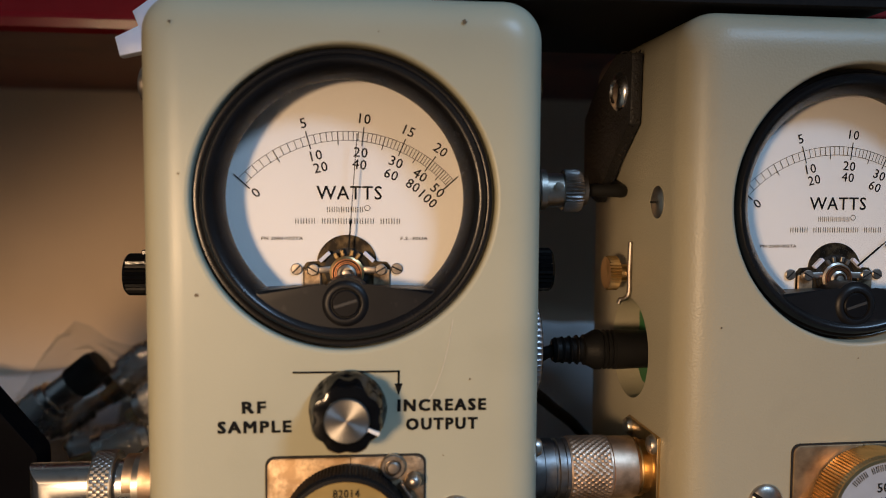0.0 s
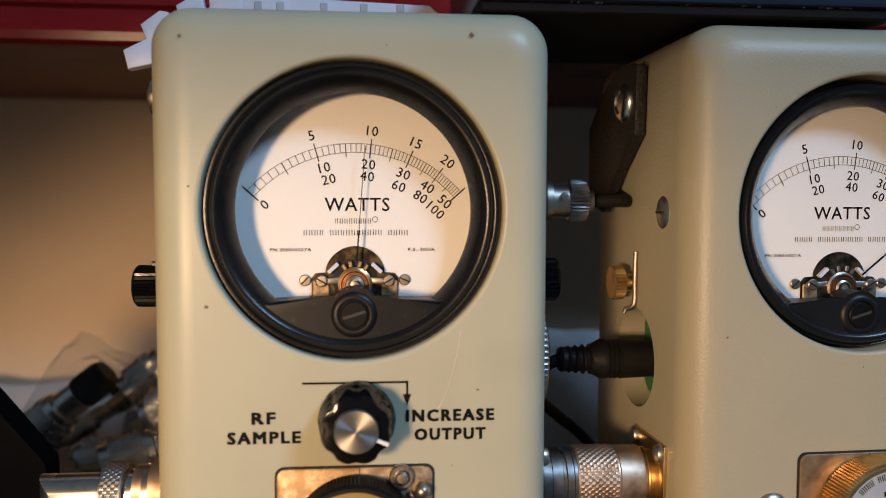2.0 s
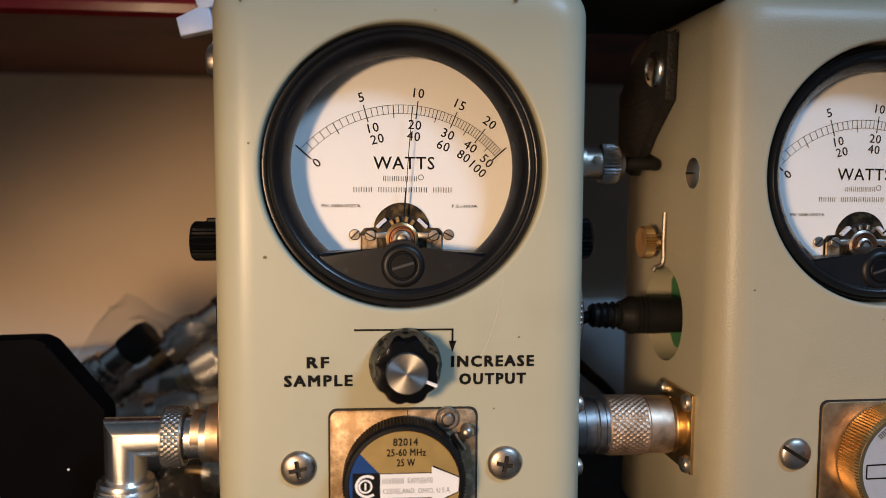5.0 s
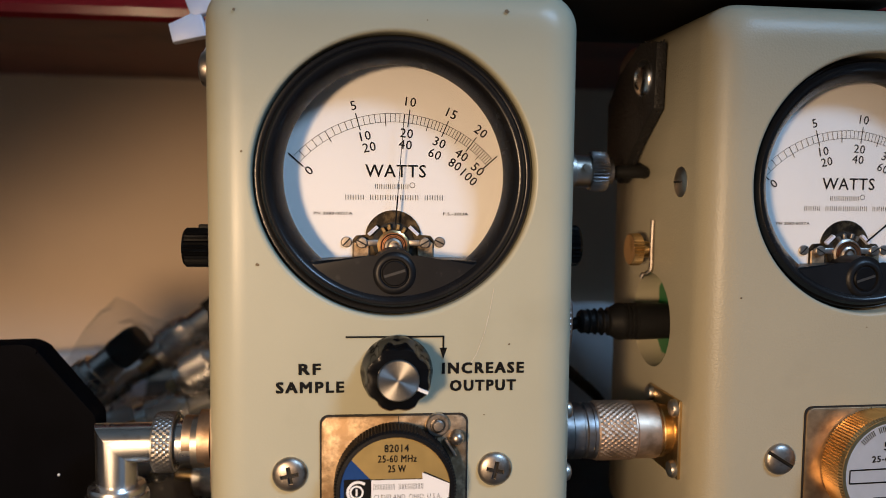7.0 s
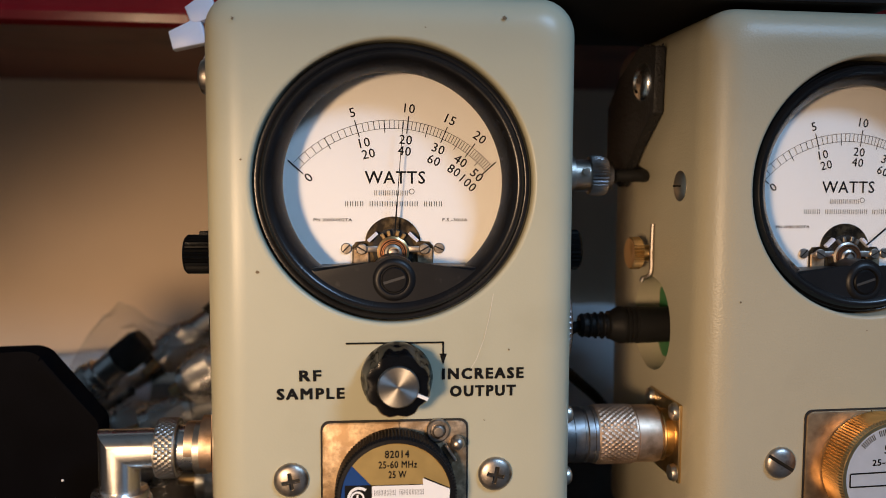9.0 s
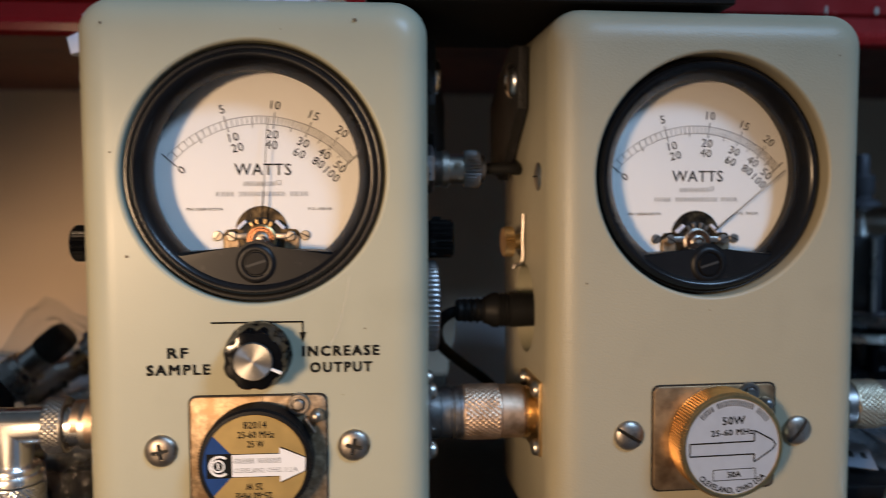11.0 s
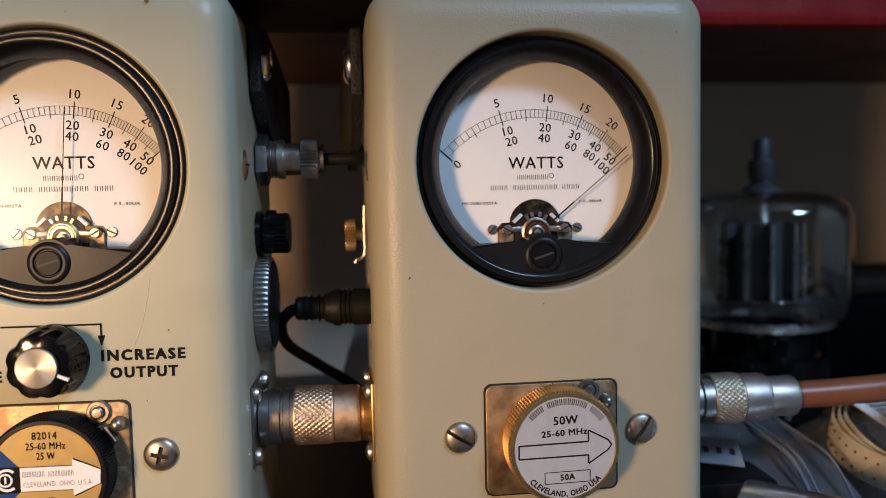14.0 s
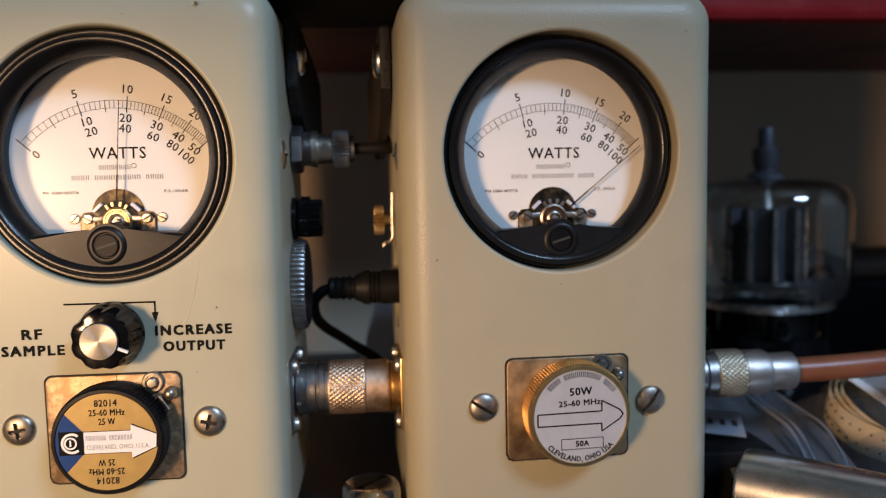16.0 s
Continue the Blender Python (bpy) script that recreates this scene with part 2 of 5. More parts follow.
def lathe(profile, n=48, axis="z", at=(0, 0, 0), bm=None, wave=None, closed=False):
    """Turned body: profile of (radius, height) along the axis. wave(i, n, k) scales the radius."""
    bm = bm or bmesh.new()
    m = Matrix.Translation(at) @ TURN[axis]
    rings = []
    for k, (r, h) in enumerate(profile):
        if r < 1e-7:
            rings.append([bm.verts.new(m @ Vector((0, 0, h)))])
            continue
        rings.append([bm.verts.new(m @ Vector((r * (wave(i, n, k) if wave else 1) * math.cos(2 * math.pi * i / n),
                                               r * (wave(i, n, k) if wave else 1) * math.sin(2 * math.pi * i / n), h))) for i in range(n)])
    pairs = list(zip(rings, rings[1:])) + ([(rings[-1], rings[0])] if closed else [])
    for a, b in pairs:
        if len(a) == 1 and len(b) == 1:
            continue
        for i in range(n):
            j = (i + 1) % n
            if len(a) == 1:
                bm.faces.new((a[0], b[i], b[j]))
            elif len(b) == 1:
                bm.faces.new((a[i], b[0], a[j]))
            else:
                bm.faces.new((a[i], b[i], b[j], a[j]))
    return bm


def knurl(r, length, n=144, rows=20, depth=0.0006, axis="x", at=(0, 0, 0), bm=None):
    """Diamond-knurled sleeve: small pyramids in staggered rows."""
    n, rows = 144, max(8, 2 * round(length / 0.0010))
    prof = [(r - 0.0010, 0.0), (r - depth, 0.0002)]
    prof += [(r, 0.0002 + (length - 0.0004) * k / rows) for k in range(rows + 1)]
    prof += [(r - depth, length - 0.0002), (r - 0.0010, length)]
    def wave(i, m, k):
        q = k - 2
        if q <= 0 or q >= rows:
            return 1 - (0.5 * depth / r if 0 <= q <= rows else 0)
        peak = (i % 4 == 0 and q % 4 == 2) or (i % 4 == 2 and q % 4 == 0)
        low = (i % 4 == 0 and q % 4 == 0) or (i % 4 == 2 and q % 4 == 2)
        return 1 + (0.35 if peak else -0.65 if low else -0.3) * depth / r
    return lathe(prof, n, axis, at, bm, wave)


def ribbed(r, length, n=80, depth=0.0003, axis="x", at=(0, 0, 0), bm=None, chamfer=0.0006, every=2):
    """Straight-ribbed rim, closed at both ends."""
    prof = [(0, 0), (r - chamfer, 0), (r, chamfer), (r, length - chamfer), (r - chamfer, length), (0, length)]
    def wave(i, m, k):
        return 1 - (2 * depth / r if (i // (every // 2)) % 2 and k in (2, 3) else 0)
    return lathe(prof, n, axis, at, bm, wave)


def box(x0, x1, y0, y1, z0, z1, bevel=0.0, seg=3, bm=None):
    bm = bm or bmesh.new()
    r = bmesh.ops.create_cube(bm, size=1, matrix=Matrix.Translation(((x0 + x1) / 2, (y0 + y1) / 2, (z0 + z1) / 2)) @ Matrix.Diagonal((x1 - x0, y1 - y0, z1 - z0, 1)))
    if bevel:
        edges = {e for v in r["verts"] for e in v.link_edges}
        bmesh.ops.bevel(bm, geom=list(edges), offset=bevel, segments=seg, profile=0.5, affect="EDGES")
    return bm


def slab(points, depth, m=None, bm=None, bevel=0.0):
    """A flat outline in x, z extruded from y = 0 back to y = depth."""
    bm = bm or bmesh.new()
    m = m or Matrix.Identity(4)
    a = [bm.verts.new(m @ Vector((x, 0, z))) for x, z in points]
    b = [bm.verts.new(m @ Vector((x, depth, z))) for x, z in points]
    front = bm.faces.new(a)
    bm.faces.new(b[::-1])
    for i in range(len(a)):
        j = (i + 1) % len(a)
        bm.faces.new((a[i], b[i], b[j], a[j]))
    if bevel:
        bmesh.ops.bevel(bm, geom=list(front.edges), offset=bevel, segments=2, profile=0.5, affect="EDGES")
    return bm


def arc(r, a0, a1, n=24, c=(0, 0)):
    return [(c[0] + r * math.cos(radians(a0 + (a1 - a0) * i / n)), c[1] + r * math.sin(radians(a0 + (a1 - a0) * i / n))) for i in range(n + 1)]


def stroke(bm, a, b, w, y=0.0):
    """A thin straight ink line in the x, z plane."""
    (ax, az), (bx, bz) = a, b
    l = math.hypot(bx - ax, bz - az)
    nx, nz = -(bz - az) / l * w / 2, (bx - ax) / l * w / 2
    bm.faces.new([bm.verts.new((x, y, z)) for x, z in ((ax - nx, az - nz), (bx - nx, bz - nz), (bx + nx, bz + nz), (ax + nx, az + nz))])


def ring_ink(bm, r0, r1, a0, a1, n=60, c=(0, 0), y=0.0):
    pa, pb = arc(r0, a0, a1, n, c), arc(r1, a0, a1, n, c)
    va, vb = [bm.verts.new((x, y, z)) for x, z in pa], [bm.verts.new((x, y, z)) for x, z in pb]
    for i in range(n):
        bm.faces.new((va[i], vb[i], vb[i + 1], va[i + 1]))


def text_into(bm, words, width, height, at=(0, 0), turn=0.0, y=0.0, thin=0.0, follow=0.0, bold=0.0, space=1.08):
    """Letters of the built-in font, fitted to a width and a capital's height, centred at (x, z), turned by degrees.
    follow: bend the line round a circle of this radius (negative: along its foot). bold: thicker strokes, in metres."""
    if bold:
        for k, (dx, dz) in enumerate(((-1, -0.7), (1, -0.7), (-1, 0.7), (1, 0.7))):
            text_into(bm, words, width, height, (at[0] + dx * bold, at[1] + dz * bold), turn, y + 0.00001 * k, 0.0, follow, space=space)
        return bm
    cu = bpy.data.curves.new("letters", "FONT")
    cu.body, cu.size, cu.offset, cu.resolution_u, cu.space_character = words, 1.0, thin, 2, space
    ob = bpy.data.objects.new("letters", cu)
    me = bpy.data.meshes.new_from_object(ob)
    xs = [v.co.x for v in me.vertices]
    x0, x1 = min(xs), max(xs)
    h = 0.729
    sx = width / (x1 - x0) if width else height / h
    sz = height / h
    ca, sa = math.cos(radians(turn)), math.sin(radians(turn))
    vs = []
    for v in me.vertices:
        x, z = (v.co.x - (x0 + x1) / 2) * sx, (v.co.y - h / 2) * sz
        if follow:
            r = abs(follow)
            if follow > 0:
                x, z = (r + z) * math.sin(x / r), (r + z) * math.cos(x / r)
            else:
                x, z = (r - z) * math.sin(x / r), -(r - z) * math.cos(x / r)
        vs.append(bm.verts.new((at[0] + x * ca - z * sa, y, at[1] + x * sa + z * ca)))
    for p in me.polygons:
        try:
            bm.faces.new([vs[i] for i in p.vertices])
        except ValueError:
            pass
    bpy.data.objects.remove(ob)
    bpy.data.curves.remove(cu)
    bpy.data.meshes.remove(me)
    return bm


def glyphs(bm):
    """Splits a line of letters into one bmesh a letter."""
    left, out = set(bm.faces), []
    while left:
        todo, isle = [left.pop()], []
        while todo:
            f = todo.pop()
            isle.append(f)
            for e in f.edges:
                for g in e.link_faces:
                    if g in left:
                        left.discard(g)
                        todo.append(g)
        one, seen = bmesh.new(), {}
        for f in isle:
            for v in f.verts:
                if v not in seen:
                    seen[v] = one.verts.new(v.co)
            one.faces.new([seen[v] for v in f.verts])
        mid = sum((v.co for v in one.verts), Vector()) / len(one.verts)
        out.append((mid, one))
    bm.free()
    # strokes doubled for weight lie on one another: they are one letter
    letters = []
    for mid, one in out:
        for near, whole in letters:
            if (near - mid).length < 0.0007:
                seen = {v: whole.verts.new(v.co) for v in one.verts}
                for f in one.faces:
                    whole.faces.new([seen[v] for v in f.verts])
                one.free()
                break
        else:
            letters.append((mid, one))
    return [one for mid, one in letters]


def bars_into(bm, words, x0, x1, z, height, y=0.0, follow=0.0, at=(0, 0), weight=0.13):
    """A line of writing as plain upright bars, word by word."""
    total = sum(words) + 0.9 * (len(words) - 1)
    pitch, k = (x1 - x0) / total, 0.0
    for w in words:
        for i in range(w):
            for part_of in (0.12, 0.58):
                xa = x0 + (k + i + part_of) * pitch
                xb = xa + weight * pitch
                if follow:
                    r = abs(follow)
                    s = 1 if follow > 0 else -1
                    pts = [((r + d) * math.sin(x / r) + at[0], s * (r + d) * math.cos(x / r) + at[1])
                           for x, d in ((xa, -height / 2), (xb, -height / 2), (xb, height / 2), (xa, height / 2))]
                else:
                    pts = [(xa, z - height / 2), (xb, z - height / 2), (xb, z + height / 2), (xa, z + height / 2)]
                bm.faces.new([bm.verts.new((px, y, pz)) for px, pz in pts])
        k += w + 0.9
    return bm


def tube_along(points, r, n=14, bm=None, steps=8):
    """A round cable through the points (smooth)."""
    bm = bm or bmesh.new()
    P = [Vector(p) for p in points]
    P = [2 * P[0] - P[1]] + P + [2 * P[-1] - P[-2]]
    line = []
    for i in range(1, len(P) - 2):
        for s in range(steps):
            t = s / steps
            a, b, c, d = P[i - 1], P[i], P[i + 1], P[i + 2]
            line.append(0.5 * (2 * b + (c - a) * t + (2 * a - 5 * b + 4 * c - d) * t * t + (3 * b - a - 3 * c + d) * t ** 3))
    line.append(P[-2])
    rings, up = [], Vector((0.1, 0.2, 1)).normalized()
    for i, p in enumerate(line):
        tan = (line[min(i + 1, len(line) - 1)] - line[max(i - 1, 0)]).normalized()
        side = tan.cross(up).normalized()
        up = side.cross(tan).normalized()
        rings.append([bm.verts.new(p + r * (math.cos(2 * math.pi * k / n) * side + math.sin(2 * math.pi * k / n) * up)) for k in range(n)])
    for a, b in zip(rings, rings[1:]):
        for k in range(n):
            bm.faces.new((a[k], b[k], b[(k + 1) % n], a[(k + 1) % n]))
    bm.faces.new(rings[0][::-1])
    bm.faces.new(rings[-1])
    return bm


# ---------------------------------------------------------------- structure
def plane_box(name, dims, mat, label, category):
    ob = part(name, box(*dims), mat, None)
    return tagged(ob, label, category, kind="structure")


WALL_Y = 0.30
plane_box("bench_top", (-0.9, 0.9, -0.7, WALL_Y, -0.03, 0.0), BENCH, "dark worn bench top under the wattmeters", "bench")
plane_box("wall_back", (-0.9, 0.9, WALL_Y, WALL_Y + 0.012, -0.03, 0.9), WALL, "tan painted panel closing the shelf's back", "wall")
# unseen floor, walls and ceiling, added to close the room and bounce light
plane_box("floor", (-1.8, 1.8, -2.2, WALL_Y, -0.80, -0.75), ROOM, "unseen plain floor added to close the room", "floor")
plane_box("wall_south", (-1.8, 1.8, -2.25, -2.2, -0.75, 1.8), ROOM, "unseen plain painted wall added to close the room", "wall")
plane_box("wall_west", (-1.85, -1.8, -2.2, WALL_Y, -0.75, 1.8), ROOM, "unseen plain painted wall added to close the room", "wall")
plane_box("wall_east", (1.8, 1.85, -2.2, WALL_Y, -0.75, 1.8), ROOM, "unseen plain painted wall added to close the room", "wall")
plane_box("ceiling", (-1.8, 1.8, -2.2, WALL_Y, 1.8, 1.85), ROOM, "unseen plain ceiling added to close the room", "ceiling")

SHELF_Z, LIP_Y = 0.1855, 0.112
shelf = thing("shelf", pose(0, 0, 0, 0, 0.3, 0), "red enamelled steel shelf above the meters", "shelf")
part("deck", box(-0.9, 0.9, LIP_Y + 0.006, WALL_Y - 0.001, SHELF_Z, SHELF_Z + 0.002), RED_UNDER, shelf, "dull red underside browned by painted bounce light")
lip = [(0.006, 0.0), (0.005, -0.0008), (0.002, -0.0022), (-0.0005, -0.0006), (-0.001, 0.0025), (0.0008, 0.0048), (0.001, 0.011), (-0.0006, 0.0125), (-0.0006, 0.045), (0.002, 0.047), (0.006, 0.045)]
bm = bmesh.new()
va = [bm.verts.new((-0.9, LIP_Y + y, SHELF_Z + z)) for y, z in lip]
vb = [bm.verts.new((0.9, LIP_Y + y, SHELF_Z + z)) for y, z in lip]
for i in range(len(lip)):
    j = (i + 1) % len(lip)
    bm.faces.new((va[i], vb[i], vb[j], va[j]))
bm.faces.new(va), bm.faces.new(vb[::-1])
part("front_lip", bm, RED, shelf, "glossy red rolled front lip")
for x, w in ((0.251, 0.0011), (0.287, 0.0016), (0.299, 0.0013), (0.228, 0.0007)):
    part("bare_spot", slab([(x - w, 0.1995), (x - 0.2 * w, 0.1975), (x + w * 0.7, 0.1978), (x + w, 0.2005), (x, 0.2012)], 0.0006, Matrix.Translation((0, LIP_Y - 0.0010, 0))), SCREW, shelf, "bare metal spot")


# ---------------------------------------------------------------- wattmeters
HW, TOP, DEEP, RAD = 0.0492, 0.1738, 0.074, 0.0108
DZ, DR = 0.1242, 0.0360          # the dial opening: height of its centre, radius
PIVOT = 0.1046


def case_mesh(paint, DR):
    """Sheet-metal case: a rounded box with a round pocket for the movement."""
    bm = bmesh.new()
    def loop(inset, y, rc):
        pts, n = [], 8
        x1, z0, z1 = HW - inset, 0.003 + inset * 0.4, TOP - inset
        for cx, cz, a in ((x1 - rc, z1 - rc, 0), (-x1 + rc, z1 - rc, 90), (-x1 + rc, z0 + rc, 180), (x1 - rc, z0 + rc, 270)):
            pts += arc(rc, a, a + 90, n, (cx, cz))
        return [bm.verts.new((x, y, z)) for x, z in pts]
    loops = [loop(RAD + 0.0003, 0.0, 0.0042)]
    for k in range(15):
        a = radians(90 * k / 14)
        inset = RAD * (1 - math.sin(a) ** 0.86)
        loops.append(loop(inset, RAD * (1 - math.cos(a) ** 0.86), max(0.0022, 0.0098 - inset * 0.5)))
    loops.append(loop(0, DEEP - 0.001, 0.0098))
    loops.append(loop(0.001, DEEP, 0.0090))
    for a, b in zip(loops, loops[1:]):
        for i in range(len(a)):
            j = (i + 1) % len(a)
            bm.faces.new((a[i], b[i], b[j], a[j]))
    bm.faces.new(loops[-1])
    # pocket, its rim rolled inwards
    rings = []
    for r, y in ((DR + 0.0012, 0.0), (DR + 0.0010, 0.0), (DR + 0.0005, 0.00015), (DR + 0.0001, 0.0006), (DR, 0.0012), (DR, 0.0165)):
        rings.append([bm.verts.new((r * math.cos(2 * math.pi * i / 96), y, DZ + r * math.sin(2 * math.pi * i / 96))) for i in range(96)])
    for a, b in zip(rings, rings[1:]):
        for i in range(96):
            bm.faces.new((a[i], a[(i + 1) % 96], b[(i + 1) % 96], b[i]))
    bm.faces.new(rings[-1])
    edges = []
    for ring in (loops[0], rings[0]):
        for i in range(len(ring)):
            edges.append(bm.edges.get((ring[i], ring[(i + 1) % len(ring)])))
    bmesh.ops.triangle_fill(bm, use_beauty=True, edges=edges)
    return bm


def carve(me, tool):
    """The mesh with the tool's volume cut away."""
    a, b = bpy.data.objects.new("carved", me), bpy.data.objects.new("carver", tool)
    for ob in (a, b):
        scene.collection.objects.link(ob)
    mod = a.modifiers.new("cut", "BOOLEAN")
    mod.object, mod.solver = b, "EXACT"
    bpy.context.view_layer.update()
    out = bpy.data.meshes.new_from_object(a.evaluated_get(bpy.context.evaluated_depsgraph_get()))
    bpy.data.objects.remove(a)
    bpy.data.objects.remove(b)
    out.set_sharp_from_angle(angle=radians(35))
    return out


def screw_head(parent, x, z, r, kind="slot", turn=20.0, y=0.0, mat=None, name="screw", m=None):
    """Domed screw head standing on a face that looks along -y."""
    m = m or pose(x, y, z, 0, -turn, 0)
    bm = bmesh.new()
    dome = [(r, 0.0), (r, r * 0.12), (r * 0.94, r * 0.22), (r * 0.78, r * 0.32), (r * 0.5, r * 0.40), (r * 0.25, r * 0.43), (0, r * 0.44)]
    lathe(dome, 28, "-y", bm=bm)
    cutter = bmesh.new()
    if kind == "slot":
        box(-r * 1.2, r * 1.2, -r * 0.8, -r * 0.16, -r * 0.115, r * 0.115, bm=cutter)
    else:
        box(-r * 0.52, r * 0.52, -r * 0.8, -r * 0.22, -r * 0.12, r * 0.12, bm=cutter)
        cross = box(-r * 0.125, r * 0.125, -r * 0.81, -r * 0.21, -r * 0.53, r * 0.53)
    bm.faces.new([v for v in bm.verts if abs(v.co.y) < 1e-9])
    me = carve(finish(bm, name, mat or SCREW), finish(cutter, "cutter", None))
    if kind != "slot":
        me = carve(me, finish(cross, "cutter", None))
    head = new(name, me)
    head.parent, head.matrix_basis = parent, m
    # floor piece that colours the slot as dark as its shade
    bm = bmesh.new()
    if kind == "slot":
        box(-r * 0.97, r * 0.97, -r * 0.175, -r * 0.15, -r * 0.11, r * 0.11, bm=bm)
    else:
        box(-r * 0.50, r * 0.50, -r * 0.245, -r * 0.20, -r * 0.11, r * 0.11, bm=bm)
        box(-r * 0.115, r * 0.115, -r * 0.246, -r * 0.20, -r * 0.50, r * 0.50, bm=bm)
    part("slot", bm, DARK, head)
    return head


SCALE = ((0, -48.0), (5, -15.8), (10, 6.4), (15, 23.4), (20, 36.6), (25, 48.3))


def scale_angle(w):
    """Smooth needle angle in degrees from upright for a reading on the 25 scale."""
    c = np.polyfit([a for a, _ in SCALE], [b for _, b in SCALE], 4)
    return float(np.polyval(c, w))


def on_scale(deg, r):
    return r * math.sin(radians(deg)), PIVOT + r * math.cos(radians(deg))


def flat_screw(parent, x, z, r, turn, y):
    """Small flat slotted screw."""
    head = part("screw", lathe([(r, 0), (r, 0.0003), (r * 0.85, 0.0005), (0, 0.00055)], 22, "-y"), SCREW, parent, m=pose(x, y, z, 0, -turn, 0))
    part("slot", box(-r * 0.95, r * 0.95, -0.00058, -0.0003, -r * 0.13, r * 0.13), DARK, head)


def meter_movement(meter, needle_at, metal):
    dial = part("dial", slab(arc(0.0352, 0, 360, 71, (0, DZ))[:-1], 0.0012, Matrix.Translation((0, 0.0135, 0))), DIAL, meter, "white printed dial card")
    y = -0.0001 + 0.0135
    bm = bmesh.new()
    for r in (0.03455, 0.03685):
        ring_ink(bm, r - 0.00006, r + 0.00006, 90 - 48.3, 90 + 48.0, 70, (0, PIVOT), y)
    for k in range(51):
        w = k / 2
        a = scale_angle(w)
        if k % 10 == 0:
            lo, hi, t = (0.0334, 0.0382, 0.00028) if 0 < k < 50 else (0.0330, 0.0384, 0.00034)
        elif k % 5 == 0:
            lo, hi, t = 0.0334, 0.03685, 0.00022
        else:
            lo, hi, t = 0.03455, 0.03685, 0.00016
        stroke(bm, on_scale(a, lo), on_scale(a, hi), t, y)
    part("scale", bm, INK, dial)
    def numeral(words, width, height, at, turn, thin, name="numeral"):
        for bm in glyphs(text_into(bmesh.new(), words, width, height, at, turn, y, bold=thin)):
            part(name, bm, INK, dial)
    for w in (5, 10, 15, 20):
        a = scale_angle(w)
        numeral(str(w), 0, 0.0026, on_scale(a, 0.0404), -a, 0.00003)
    for words, a, r in (("0", -47.5, 0.0313), ("10", -14.2, 0.0317), ("20", -13.6, 0.0285), ("20", 6.4, 0.0318), ("40", 6.4, 0.0287),
                        ("30", 23.4, 0.0318), ("60", 23.6, 0.0284), ("40", 36.0, 0.0320), ("80", 36.2, 0.0288), ("50", 46.8, 0.0321), ("100", 46.8, 0.0288)):
        numeral(words, 0, 0.0026, on_scale(a, r), -a * 0.9, 0.00003)
    numeral("WATTS", 0.0166, 0.0036, (0.0006, 0.1259), 0, 0.000045, "unit_name")
    numeral("PN 2080-002TA", 0.0105, 0.00085, (-0.0165, 0.1141), 0, 0.00002, "part_number")
    numeral("F.S.-30UA", 0.0070, 0.00085, (0.0173, 0.1141), 0, 0.00002, "rating")
    bm = bmesh.new()
    bars_into(bm, (8,), -0.0052, 0.0044, 0.1215, 0.0014, y)
    ring_ink(bm, 0.00062, 0.00078, 0, 360, 20, (0.0052, 0.1219), y)
    bars_into(bm, (4, 10, 4), -0.0133, 0.0140, 0.1185, 0.0014, y)
    tagged(part("fine_print", bm, INK_GREY, dial), kind="stuff")

    # moving-coil works behind an arched window in the card
    works = part("movement", slab([(-0.0112, 0.1015), (0.0112, 0.1015), (0.0112, 0.1068), (0.0102, 0.1080), (0.0076, 0.1082)] +
                                  arc(0.0078, 15, 165, 20, (0, 0.1072)) + [(-0.0076, 0.1082), (-0.0102, 0.1080), (-0.0112, 0.1068)],
                                  0.0004, Matrix.Translation((0, 0.0131, 0))), BRONZE, meter, "moving-coil works in a dark arched window")
    part("window_well", lathe([(0.0057, 0), (0.0057, 0.0002), (0, 0.0002)], 40, "-y", (0, 0.0130, PIVOT + 0.0014)), DARK, works)
    bm = lathe([(0.0044, 0), (0.0044, 0.0012), (0.0038, 0.0015), (0.0034, 0.0010), (0.0034, 0)], 30, "-y", (0, 0.0128, PIVOT + 0.0006))
    part("coil_former", bm, metal, works, "metal coil former")
    bm = lathe([(0.0024, 0), (0.0024, 0.0020), (0.0018, 0.0023), (0.0018, 0.0012), (0.0011, 0.0012), (0.0011, 0.0026), (0, 0.0028)], 24, "-y", (0, 0.0128, PIVOT + 0.0004))
    part("pivot", bm, SCREW, works)
    for r in (0.0027, 0.0031, 0.0037):
        bm = lathe([(r + 0.00012, 0.0017), (r + 0.00012, 0.0020), (r - 0.00012, 0.0020), (r - 0.00012, 0.0017)], 30, "-y", (0, 0.0128, PIVOT + 0.0005), closed=True)
        part("hairspring", bm, COPPER, works)
    for s in (-1, 1):
        bm = box(-0.0017, 0.0017, 0.0112, 0.0126, -0.00048, 0.00048, 0.0001, 1)
        part("arm", bm, OPAL, works, m=pose(s * 0.0056, 0, 0.1094, 0, s * 43, 0))
        bm = box(-0.0034, 0.0034, 0.0118, 0.0128, -0.0009, 0.0009, 0.0004, 2)
        part("bridge", bm, SCREW, works, m=pose(s * 0.0068, 0, 0.1060, 0, s * 3, 0))
        bm = box(-0.0022, 0.0022, 0.0124, 0.0131, -0.0024, 0.0020, 0.0003, 1)
        part("bracket", bm, PLATE, works, m=pose(s * 0.0088, 0, 0.1042))
        for k, (x, z, t) in enumerate(((0.0012, 0.1104, 12), (0.0028, 0.1096, 32))):
            bm = box(-0.0005, 0.0005, 0.0112, 0.0122, -0.0008, 0.0008, 0.0002, 1)
            part("tab", bm, metal, works, m=pose(s * x, 0, z, 0, s * t, 0))
        flat_screw(works, s * 0.0086, 0.1061, 0.0015, 30 * s, 0.0118)
